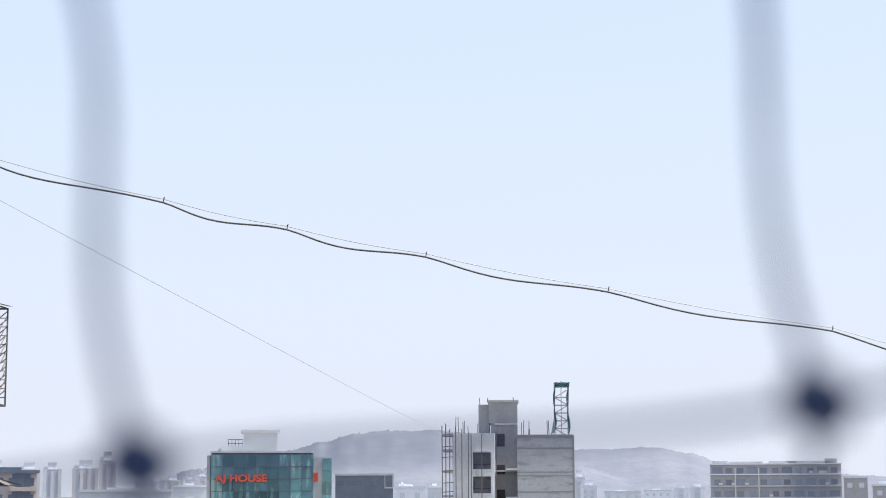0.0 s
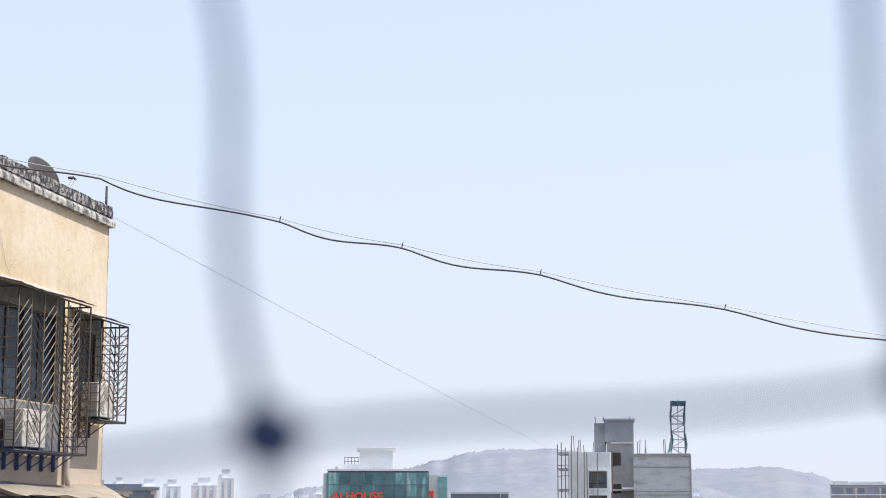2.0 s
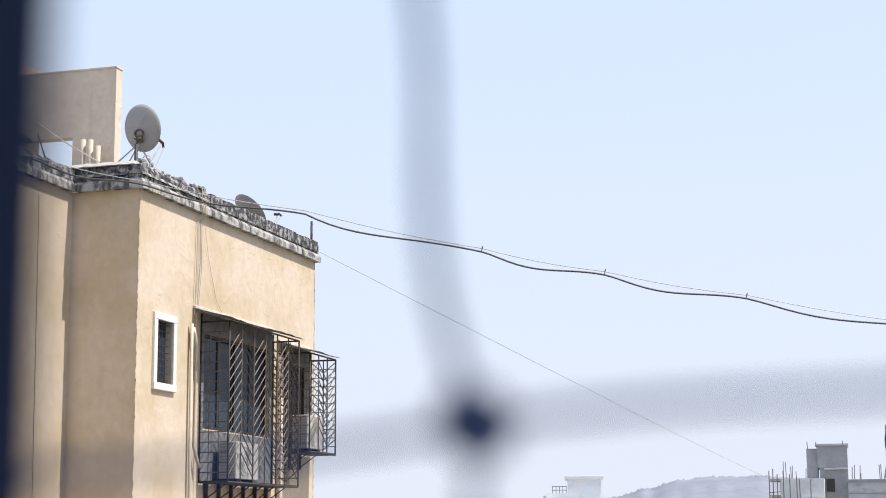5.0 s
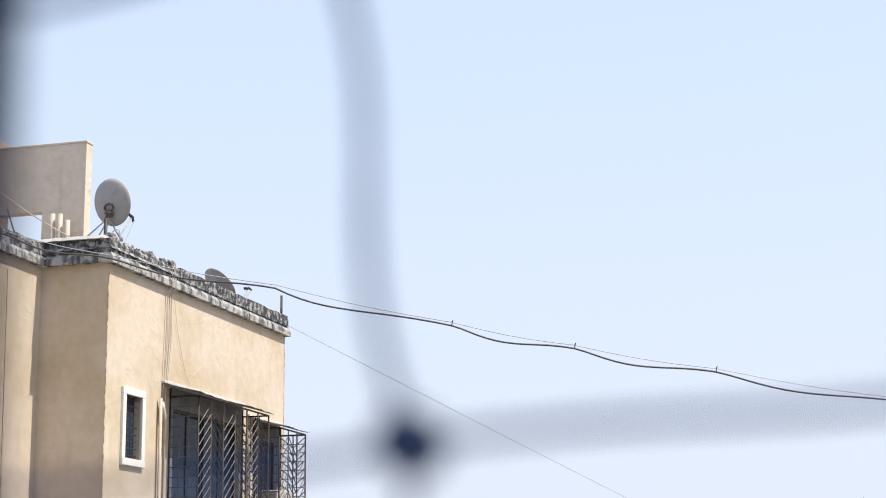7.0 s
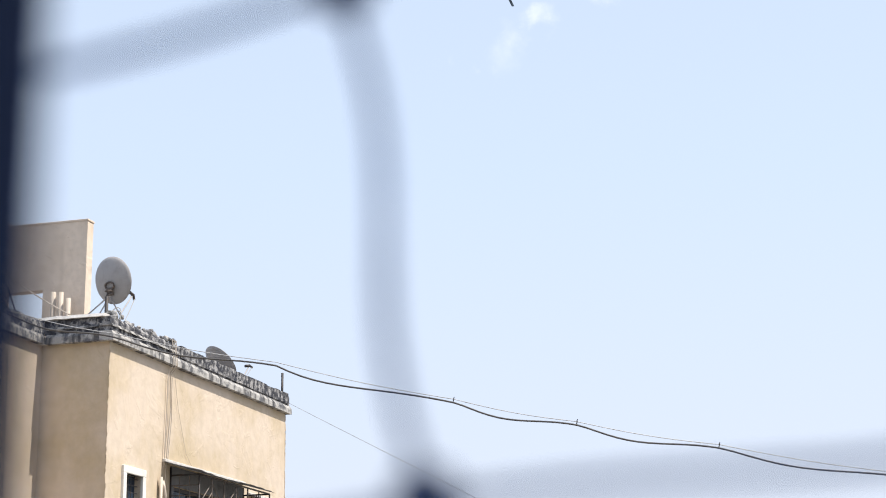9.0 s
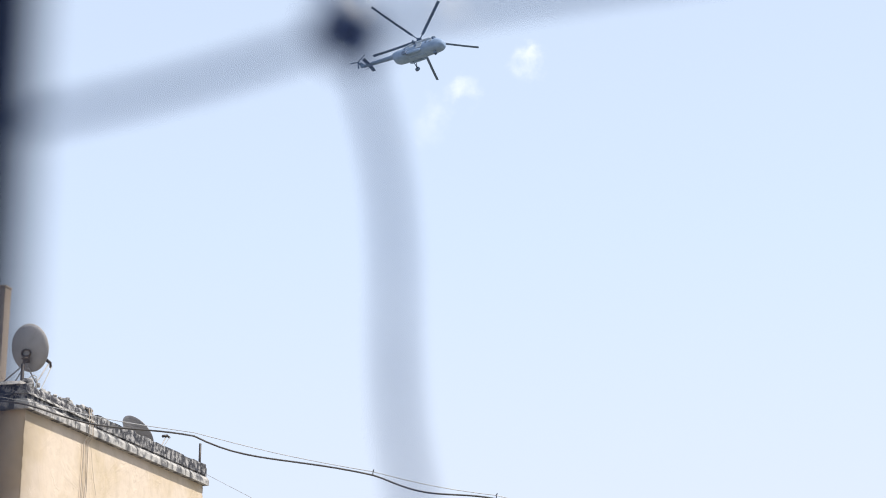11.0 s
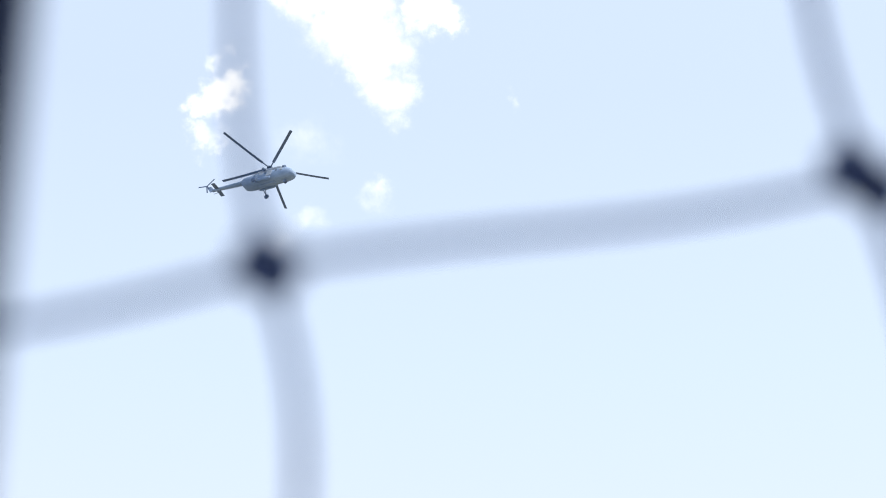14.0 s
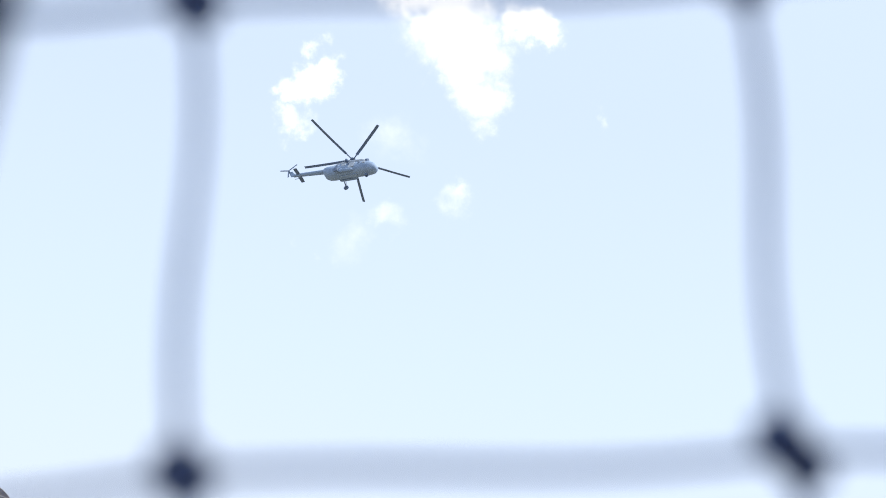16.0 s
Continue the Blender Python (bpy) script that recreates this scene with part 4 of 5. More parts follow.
    top = [(0.1, 0.05, RIM + 0.03), (0.0, -0.08, RIM + 0.02), (0.0, -0.115, SOFFIT - 0.02), (0.0, -0.03, SOFFIT - 0.12)]
    for dx, mid, end, rad in ((0.0, (-0.02, -0.03, 22.0), (-0.06, -0.03, 21.2), 0.008), (0.08, (0.09, -0.04, 22.0), (0.0, -0.03, 21.2), 0.009), (0.13, (0.13, -0.04, 21.9), (0.05, -0.03, 21.25), 0.007)):
        bm = B()
        tube(bm, [Vector(p) + Vector((1.8 + dx, 0, 0)) for p in top] + [Vector(mid) + Vector((1.8, 0, 0)), Vector(end) + Vector((1.8, 0, 0))], rad, 5)
        part("wall_cable", bm, PVC, t, "loose cable hanging down the wall")
    for pts, rad in (([(2.02, -0.03, 22.6), (2.2, -0.02, 22.1), (2.5, -0.02, 21.5), (2.75, -0.02, 21.32)], 0.003), ([(1.78, -0.04, 21.3), (1.8, -0.04, 16)], 0.006)):
        bm = B()
        tube(bm, pts, rad, 5)
        part("wall_cable", bm, PVC, t, "loose cable hanging down the wall")
    bm = B()
    tube(bm, [(4.95, -0.06, 20.9), (4.95, -0.06, 18.5), (4.98, -0.08, 18.35), (5.1, -0.1, 18.25)], 0.05, 10)
    part("downpipe", bm, PVC, t, "cream downpipe")
    bm = B()
    tube(bm, [(-0.95, WING - 0.03, 22.5), (-0.9, WING - 0.04, 19.5), (-0.8, WING - 0.03, 16)], 0.005, 6)
    part("wall_cable", bm, RUBBER, t, "thin dark cable down the wing wall")


def chevron_panel(bm, p0, along, width, z0, z1, pitch, first, panel=0.36, steep=0.5):
    """Vertical bars with herringbone rods between them."""
    n = max(1, round(width / panel))
    w = width / n
    for k in range(n + 1):
        p = p0 + along * (k * w)
        r = 0.011 if k % 2 else 0.013
        tube(bm, [p + Vector((0, 0, z0)), p + Vector((0, 0, z1))], r, 5)
        if k == n:
            break
        q = p + along * w
        rise = w * steep * (1 if (k + first) % 2 == 0 else -1)
        z = z0 - abs(rise)
        while z < z1:
            a, b = (z, z + rise) if rise > 0 else (z - rise, z)
            pa, pb = Vector((p.x, p.y, a)), Vector((q.x, q.y, b))
            lo, hi = min(a, b), max(a, b)
            if lo >= z0 - 0.001 and hi <= z1 + 0.001:
                tube(bm, [pa, pb], 0.0088, 4, caps=False)
            z += pitch


def build_cage(x0, x1, z0, z1, deep, label, awn_over=0.1, over_l=0.29, over_r=0.0):
    """A projecting steel window cage with herringbone bars under a sheet awning."""
    t = thing("window_cage", HOUSE, label, "window cage", "window cages")
    bm = B()
    r = 0.014
    for x in (x0, x1):
        tube(bm, [(x, -deep, z0), (x, -deep, z1)], r, 6)
        tube(bm, [(x, -0.012, z0), (x, -0.012, z1 + 0.12)], r, 6)
        for z in (z0, z1):
            tube(bm, [(x, -0.012, z), (x, -deep, z)], r, 6)
    for z in (z0, z1):
        tube(bm, [(x0, -deep, z), (x1, -deep, z)], r, 6)
    part("frame", bm, DARK_STEEL, t)
    bm = B()
    chevron_panel(bm, Vector((x0, -deep, 0)), Vector((1, 0, 0)), x1 - x0, z0, z1, 0.15, 0, 0.45, 0.8)
    part("front_grille", bm, GRILLE_STEEL, t, "herringbone steel bars")
    for x in (x0, x1):
        bm = B()
        k = 0
        z = z0 + 0.14
        while z < z1:
            tube(bm, [(x, -0.012, z), (x, -deep, z)], 0.007, 4, caps=False)
            z += 0.145
        for j in range(1, 3):
            tube(bm, [(x, -deep * j / 3, z0), (x, -deep * j / 3, z1)], 0.007, 4)
        if x == x1:
            chevron_panel(bm, Vector((x - 0.004, -deep, 0)), Vector((0, 1, 0)), deep - 0.02, z0, z1, 0.13, 1, 0.22, 0.8)
        part("side_grille", bm, GRILLE_STEEL, t)
    bm = B()
    n = int((x1 - x0) / 0.09)
    for k in range(n + 1):
        tube(bm, [(x0 + k * (x1 - x0) / n, -0.01, z0 + 0.012), (x0 + k * (x1 - x0) / n, -deep, z0 + 0.012)], 0.012, 4, caps=False)
    box(bm, x0, x1, -deep * 0.98, -0.02, z0 - 0.012, z0 - 0.002)
    part("floor_grid", bm, DARK_STEEL, t)
    # brackets under the floor
    for k in range(max(2, int((x1 - x0) / 0.45))):
        x = x0 + 0.2 + k * 0.45
        bm = B()
        box(bm, x - 0.02, x + 0.02, -0.06, -0.012, z0 - 0.26, z0)
        tube(bm, [(x, -0.05, z0 - 0.22), (x, -deep * 0.75, z0 - 0.02)], 0.01, 5)
        part("bracket", bm, DARK_STEEL, t)
    # awning: thin ribbed sheet that sags a little
    bm = B()
    nx, ny = 26, 4
    a0, a1 = x0 - over_l, x1 + over_r
    grid = []
    for j in range(ny + 1):
        row = []
        for i in range(nx + 1):
            s = j / ny
            x = a0 + (a1 - a0) * i / nx
            z = z1 + 0.17 - 0.15 * s + 0.006 * math.sin(i * 1.9) * s + 0.012 * math.sin(i * 0.31 + x0) * s
            row.append(bm.verts.new((x, -0.01 - (deep + awn_over) * s, z)))
        grid.append(row)
    for j in range(ny):
        for i in range(nx):
            bm.faces.new((grid[j][i], grid[j][i + 1], grid[j + 1][i + 1], grid[j + 1][i]))
    bmesh.ops.solidify(bm, geom=bm.faces[:], thickness=0.012)
    part("awning", bm, SHEET, t, "grey sheet-metal awning")
    bm = B()
    box(bm, a0, a1, -0.06, -0.002, z1 + 0.165, z1 + 0.21, 0.008)
    part("flashing", bm, SLAB_PALE, t, "pale mortar flashing")


def build_low_awning():
    t = thing("sheet_awning", HOUSE, "sagging cream sheet awning on a steel cage", "awning")
    bm = B()
    nx, ny = 40, 6
    grid = []
    for j in range(ny + 1):
        row = []
        for i in range(nx + 1):
            s = j / ny
            x = 1.85 + 4.9 * i / nx
            z = 18.36 - 0.2 * s + 0.012 * math.sin(i * 0.7 + j) * s + 0.015 * math.sin(i * 0.23) - 0.2 * s * max(0.0, i / nx - 0.55) ** 2 / 0.2
            row.append(bm.verts.new((x, -0.01 - 0.75 * s, z)))
        grid.append(row)
    for j in range(ny):
        for i in range(nx):
            bm.faces.new((grid[j][i], grid[j][i + 1], grid[j + 1][i + 1], grid[j + 1][i]))
    bmesh.ops.solidify(bm, geom=bm.faces[:], thickness=0.012)
    part("sheet", bm, TARP, t)
    for k in range(7):
        bm = B()
        tube(bm, [(1.95 + k * 0.78, -0.02, 18.28), (1.95 + k * 0.78, -0.7, 18.1)], 0.012, 5)
        part("rafter", bm, DARK_STEEL, t)
    bm = B()
    tube(bm, [(1.9, -0.7, 18.09), (6.65, -0.7, 18.09)], 0.014, 6)
    part("front_rail", bm, DARK_STEEL, t)


def build_ac(x, y, z, w=0.82, label="white split air-conditioner unit inside the cage"):
    t = thing("ac_unit", on_house(x, y, z), label, "air conditioner", "ac units")
    bm = B()
    box(bm, 0, w, -0.28, 0, 0.03, 0.58, 0.015)
    part("casing", bm, PLASTIC, t)
    bm = B()
    for k in range(11):
        box(bm, -0.006, 0.002, -0.25, -0.03, 0.08 + k * 0.045, 0.1 + k * 0.045)
    part("side_louvre", bm, DISH_MAT, t)
    bm = B()
    c = Vector((w * 0.38, -0.285, 0.3))
    for r in (0.06, 0.11, 0.16, 0.21):
        tube(bm, [c + Vector((math.cos(a) * r, 0, math.sin(a) * r)) for a in (2 * math.pi * k / 24 for k in range(25))], 0.005, 4)
    part("fan_guard", bm, PLASTIC, t)
    bm = B()
    for a in (0.08, w - 0.14):
        box(bm, a, a + 0.06, -0.26, -0.02, 0, 0.03)
    part("feet", bm, DARK_STEEL, t)


def build_dish(m, face_az, tilt, dia, label, mast=0.45, horn=-0.2):
    """Offset satellite dish; m is the foot of its mast, face_az in the house's axes."""
    t = thing("satellite_dish", m, label, "satellite dish", "satellite dishes")
    bm = B()
    tube(bm, [(0, 0, 0), (0, 0, mast)], 0.025, 10)
    tube(bm, [(0, 0, 0.28), (0.22, 0.12, 0)], 0.01, 6)
    tube(bm, [(0, 0, 0.28), (-0.08, 0.22, 0)], 0.01, 6)
    part("mast", bm, DARK_STEEL, t)
    turn = Matrix.Translation((0, 0, mast + 0.03)) @ pose(0, 0, 0, 0, 0, face_az) @ pose(0, 0, 0, tilt, 0, 0)
    # the reflector opens along local -y
    bm = B()
    secs = []
    rings, n = 8, 40
    R = dia / 2
    for side in (0, 1):
        rows = []
        for j in range(rings + 1):
            s = j / rings
            y = -0.10 - 0.14 * R * s * s * 2 + 0.006 * side
            rows.append([bm.verts.new(turn @ Vector((R * 0.93 * s * math.cos(a), y, R * 1.02 * s * math.sin(a) + 0.19))) if j else None for a in (2 * math.pi * k / n for k in range(n))])
        c = bm.verts.new(turn @ Vector((0, -0.10 + 0.006 * side, 0.19)))
        for k in range(n):
            f = bm.faces.new((c, rows[1][k], rows[1][(k + 1) % n]))
            f.smooth = True
            for j in range(1, rings):
                f = bm.faces.new((rows[j][k], rows[j + 1][k], rows[j + 1][(k + 1) % n], rows[j][(k + 1) % n]))
                f.smooth = True
        secs.append(rows[-1])
    for k in range(n):
        bm.faces.new((secs[0][k], secs[1][k], secs[1][(k + 1) % n], secs[0][(k + 1) % n]))
    part("reflector", bm, DISH_MAT, t, "grey pressed-steel reflector")
    bm = B()
    tube(bm, [Vector((0.075 * math.cos(k * 0.524), -0.085, 0.12 + 0.05 * math.sin(k * 0.524))) for k in range(13)], 0.014, 6)
    box(bm, -0.05, 0.05, -0.10, -0.06, -0.02, 0.09, 0.01)
    for sx in (-1, 1):
        tube(bm, [(sx * 0.05, -0.08, 0.02), (0, 0.0, -0.02)], 0.012, 6)
        tube(bm, [(sx * 0.06, -0.07, 0.05), (sx * 0.02, 0.0, 0.05)], 0.012, 6)
    bm.transform(turn)
    part("bracket", bm, GRILLE_STEEL, t, "brown steel back bracket")
    bm = B()
    arm_end = Vector((0, -dia * 0.9, horn))
    tube(bm, [(0, -0.08, -0.05), (0, -0.25, -0.3), arm_end], 0.011, 6)
    bm.transform(turn)
    arm = part("feed_arm", bm, DISH_MAT, t)
    bm = B()
    tube(bm, [arm_end + Vector((0, 0.05, 0.05)), arm_end + Vector((0, -0.03, 0.0))], 0.023, 10)
    tube(bm, [arm_end + Vector((0, -0.03, 0.0)), arm_end + Vector((0.02, -0.06, -0.06))], 0.018, 8)
    bm.transform(turn)
    part("feed_horn", bm, DARK_STEEL, arm, "dark feed horn")
    bm = B()
    pts = [turn @ (arm_end + Vector((0, -0.05, -0.05)))]
    q = Vector((0.05, 0.03, 0.02))
    for k in range(1, 9):
        s = k / 8
        pts.append(pts[0].lerp(q, s) + Vector((0, 0, -0.12 * math.sin(math.pi * s))))
    tube(bm, pts, 0.006, 5)
    tube(bm, [(0, 0, 0.2), (0.08, -0.06, 0.1), (0.1, -0.04, 0.02)], 0.008, 5)
    part("coax", bm, PLASTIC, t)


def build_roof_things():
    # water-tank frame: deep beam on columns
    t = thing("tank_frame", HOUSE, "brown plastered beam frame of a roof water tank", "roof structure")
    bm = B()
    box(bm, 1.02, 1.2, 0.95, 7.0, 23.78, 24.77)
    part("beam", bm, TANK_WALL, t)
    bm = B()
    box(bm, 1.02, 1.2, 0.95, 1.63, SOFFIT, 23.78)
    part("column", bm, TANK_WALL, t)
    bm = B()
    box(bm, 1.02, 1.2, 4.2, 4.7, SOFFIT, 23.78)
    part("column", bm, TANK_WALL, t)
    bm = B()
    box(bm, 1.008, 1.212, 0.938, 7.0, 24.77, 24.8, 0.006)
    part("coping", bm, TANK_WALL, t)
    bm = B()
    box(bm, 1.02, 1.2, 2.28, 2.8, SOFFIT, 23.78)
    part("column", bm, TANK_WALL, t)
    bm = B()
    box(bm, 1.2, 4.2, 2.9, 3.12, 24.7, 25.2, 0.01)
    part("rear_wall", bm, TANK_WALL, t)
    for k in range(5):
        bm = B()
        box(bm, 0.5 - 0.03 * k, 0.93, 2.2 + 0.05 * k, 3.4, 23.72 + 0.03 * k, 23.735 + 0.03 * k)
        bm.transform(Matrix.Translation((0, 0, 0.02 * (k % 2))))
        single("roof_sheet", bm, SHEET, HOUSE, "dark corrugated sheet stacked under the beam", "sheet", "stacked sheets")
    # standing pipes
    t = thing("roof_pipes", on_house(0.78, 1.3, SOFFIT), "three cream plastic pipes standing on the roof", "pipe")
    for k, (dy, h) in enumerate(((0.02, 0.95), (-0.1, 0.94), (-0.22, 0.84))):
        bm = B()
        tube(bm, [(0, dy, 0), (0, dy, h)], 0.036, 12)
        part("pipe", bm, PVC, t)
    build_dish(on_house(0.32, 0.24, SOFFIT), 80.0, -14.0, 0.66, "grey satellite dish on a short mast at the roof corner", 0.70, -0.04)
    build_dish(on_house(4.58, 0.35, SOFFIT), 58.0, -44.0, 0.64, "grey satellite dish leaning back behind the parapet", 0.26)
    bm = B()
    tube(bm, [(0, 0, 0), (0.01, 0, 0.62)], 0.022, 8)
    single("roof_post", bm, DARK_STEEL, on_house(6.42, 0.0, RIM - 0.28), "short rusty steel post on the parapet end", "post")
    # stays and coiled leads round the corner dish
    bm = B()
    for a, b in (((0.32, 0.24, 23.4), (0.85, 0.95, 23.2)), ((0.32, 0.24, 23.35), (0.75, 0.75, 22.98)), ((0.32, 0.24, 23.3), (0.7, 0.2, 22.68))):
        tube(bm, [a, b], 0.011, 6)
    single("dish_stay", bm, WIRE, HOUSE, "thin steel stays bracing the corner dish mast", "stay")
    bm = B()
    tube(bm, [Vector((0.3 + 0.03 * math.cos(k * 0.55), 0.1 + 0.11 * math.cos(k * 0.55 + 0.4), 23.13 + 0.13 * math.sin(k * 0.55) - 0.004 * k)) for k in range(24)], 0.008, 5)
    single("coiled_lead", bm, PLASTIC, HOUSE, "loose pale coil of aerial lead hanging by the mast", "cable")
    # loose lines from the tank frame
    for a, b, sag, r in (((1.01, 2.6, 24.35), (0.5, 0.9, 23.25), 0.05, 0.01), ((0.6, 1.95, 23.75), (0.2, 1.45, 22.98), 0.03, 0.012), ((1.01, 1.0, 23.3), (0.3, 0.4, 23.15), 0.03, 0.014)):
        bm = B()
        a, b = Vector(a), Vector(b)
        tube(bm, [a.lerp(b, k / 10) - Vector((0, 0, sag * math.sin(math.pi * k / 10))) for k in range(11)], r, 5)
        single("loose_line", bm, RUBBER if r == 0.012 else PVC, HOUSE, "loose dark cable hung under the beam" if r == 0.012 else "loose pale line slung across the roof", "cable", "roof lines")


# ---------------------------------------------------------------- overhead lines
def ray_point(az, el, y):
    """The point on the plane at that y, by azimuth and elevation from the window."""
    d = heading(-az, el)
    return Vector((0, 0, EYE_Z)) + d * (y / d.y)


def build_overhead_cable():
    """A thick lashed cable under a thin carrier wire, clipped every few metres."""
    nodes = [(-22.0, 18.0), (-17.72, 13.08), (-14.99, 12.5), (-11.44, 11.83), (-5.9, 10.95), (0.15, 9.68), (4.33, 8.84), (9.06, 7.93), (15.25, 6.69), (22.62, 5.235), (30.5, 2.9), (40.0, 0.9)]
    pts = [ray_point(a, e, 19.2) for a, e in nodes]
    wire = []
    for n, (p, q) in enumerate(zip(pts, pts[1:])):
        bend = 0.55 if n == 4 else 0.75
        for k in range(14):
            s = k / 14
            wire.append((p.lerp(q, s), s, bend))
    wire.append((pts[-1], 0.0, 1.0))
    t = thing("overhead_cable", Matrix(), "black overhead cable clipped below a thin carrier wire", "cable")
    bm = B()
    tube(bm, [p - Vector((0, 0, 0.03 * math.sin(math.pi * s))) for p, s, bend in wire], 0.005, 5)
    part("carrier_wire", bm, WIRE, t)
    bm = B()
    low = []
    for p, s, bend in wire:
        drop = 0.04 + 0.04 * (1 - math.cos(2 * math.pi * s ** bend))
        low.append(p - Vector((0, 0, drop)))
    tube(bm, low, 0.0105, 8)
    part("cable", bm, RUBBER, t)
    for p in pts[5:-1]:
        bm = B()
        tube(bm, [p + Vector((0.01, 0, 0.01)), p - Vector((0.005, 0, 0.05))], 0.006, 5)
        tube(bm, [p + Vector((0.015, 0, 0.025)), p + Vector((0, 0, 0))], 0.005, 4)
        part("clip", bm, DARK_STEEL, t)


def build_thin_wire():
    a = HOUSE @ Vector((LONG + 0.05, 0.0, 22.93))
    b = Vector((0, 0, EYE_Z)) + heading(-9.58, 1.86) * 205
    bm = B()
    pts = []
    for k in range(61):
        s = (k / 60) ** 2.2
        pts.append(a.lerp(b, s) - Vector((0, 0, 0.12 * math.sin(math.pi * s))))
    tube(bm, pts, 0.0036, 5, r_end=0.015)
    single("thin_wire", bm, WIRE, Matrix(), "thin pale wire slung from the parapet to the unfinished tower", "wire")


# ---------------------------------------------------------------- helicopter
def build_helicopter():
    d = heading(-1.81, 23.79)
    place = Vector((0, 0, EYE_Z)) + d * 302.0
    right = d.cross(Vector((0, 0, 1))).normalized()
    upc = right.cross(d)
    toward = -d
    roll = radians(5.20)
    r2 = right * math.cos(roll) + upc * math.sin(roll)
    u2 = -right * math.sin(roll) + upc * math.cos(roll)
    fwd = (r2 * 0.827 + u2 * 0.196 + toward * 0.527).normalized()
    m_up = r2 * 0.263 + u2 * 0.694 - toward * 0.67
    m_up = (m_up - fwd * m_up.dot(fwd)).normalized()
    left = m_up.cross(fwd)
    M = Matrix((fwd, left, m_up)).transposed().to_4x4()
    M.translation = place
    t = thing("helicopter", M, "grey twin-engine transport helicopter flying with five rotor blades", "helicopter")
    # x forward, origin at the cabin's middle
    bm = B()
    prof = [(6.1, -0.45, 0.25, 0.25), (5.9, -0.4, 0.65, 0.6), (5.4, -0.25, 1.0, 0.95), (4.5, -0.08, 1.2, 1.22), (3.0, 0.0, 1.25, 1.3), (-2.8, 0.0, 1.25, 1.3), (-3.8, 0.05, 1.22, 1.24), (-4.6, 0.24, 1.08, 1.05), (-5.15, 0.58, 0.78, 0.7), (-5.5, 0.8, 0.5, 0.44)]
    loft(bm, [ellipse(x, 0, cz, ry, rz, 20, 0.8) for x, cz, ry, rz in prof])
    part("fuselage", bm, HELI_GREY, t, "grey rounded fuselage")
    bm = B()
    loft(bm, [ellipse(-4.6, 0, 0.82, 0.52, 0.46, 14), ellipse(-8.5, 0, 0.95, 0.4, 0.37, 14), ellipse(-12.2, 0, 1.05, 0.26, 0.27, 14)])
    part("tail_boom", bm, HELI_GREY, t)
    bm = B()
    loft(bm, [[(-11.6, -0.1, 0.9), (-11.6, 0.1, 0.9), (-12.8, 0.06, 0.9), (-12.8, -0.06, 0.9)], [(-13.0, -0.08, 2.3), (-13.0, 0.08, 2.3), (-13.9, 0.04, 2.4), (-13.9, -0.04, 2.4)]], False)
    part("fin", bm, HELI_GREY, t)
    bm = B()
    for s in (-1, 1):
        loft(bm, [[(-10.6, s * 0.2, 1.0), (-10.7, s * 0.2, 1.08), (-11.5, s * 0.2, 1.02), (-11.4, s * 0.2, 0.96)], [(-10.7, s * 1.7, 1.0), (-10.8, s * 1.7, 1.06), (-11.5, s * 1.7, 1.02), (-11.4, s * 1.7, 0.97)]], False)
    part("stabiliser", bm, HELI_DARK, t)
    # engines and gearbox housing
    bm = B()
    loft(bm, [ellipse(3.4, 0, 1.55, 0.75, 0.35, 16), ellipse(2.6, 0, 1.6, 0.95, 0.5, 16), ellipse(-0.6, 0, 1.65, 0.95, 0.55, 16), ellipse(-3.0, 0, 1.45, 0.7, 0.4, 16), ellipse(-4.6, 0, 1.2, 0.3, 0.2, 16)])
    part("engine_cowling", bm, HELI_PALE, t, "pale engine cowling")
    for s in (-1, 1):
        bm = B()
        tube(bm, [(3.3, s * 0.45, 1.62), (3.75, s * 0.45, 1.6)], 0.36, 14)
        part("engine_intake", bm, HELI_DARK, t)
        bm = B()
        tube(bm, [(-0.3, s * 0.8, 1.7), (-0.7, s * 1.3, 1.72)], 0.3, 12)
        part("exhaust", bm, HELI_DARK, t)
        bm = B()
        loft(bm, [ellipse(1.7, s * 1.06, -0.88, 0.1, 0.26, 12), ellipse(1.3, s * 1.1, -0.88, 0.24, 0.42, 12), ellipse(-1.6, s * 1.1, -0.88, 0.24, 0.42, 12), ellipse(-2.0, s * 1.06, -0.88, 0.1, 0.26, 12)])
        part("side_tank", bm, HELI_GREY, t)
        for k in range(5):
            bm = B()
            tube(bm, [(2.6 - k * 1.15, s * 1.14, 0.35), (2.6 - k * 1.15, s * 1.27, 0.35)], 0.22, 12)
            part("cabin_window", bm, HELI_DARK if s < 0 or k % 2 else HELI_PALE, t)
        bm = B()
        tube(bm, [(-1.2, s * 0.7, -1.0), (-1.0, s * 2.1, -1.75)], 0.08, 8)
        tube(bm, [(-1.2, s * 1.25, -0.2), (-1.0, s * 2.1, -1.75)], 0.07, 8)
        leg = part("main_gear_leg", bm, HELI_DARK, t)
        bm = B()
        tube(bm, [(-1.0, s * 2.05, -1.85), (-1.0, s * 2.35, -1.85)], 0.44, 16)
        part("wheel", bm, HELI_DARK, leg)
    bm = B()
    box(bm, 0.6, 1.7, -1.31, -1.24, -0.5, 0.75, 0.02)
    part("cabin_door", bm, HELI_PALE, t, "pale cabin door panel")
    for x0, x1 in ((-1.0, -0.2), (3.3, 3.9)):
        bm = B()
        box(bm, x0, x1, -1.29, -1.22, 0.15, 0.7, 0.02)
        part("side_panel", bm, HELI_PALE, t)
    bm = B()
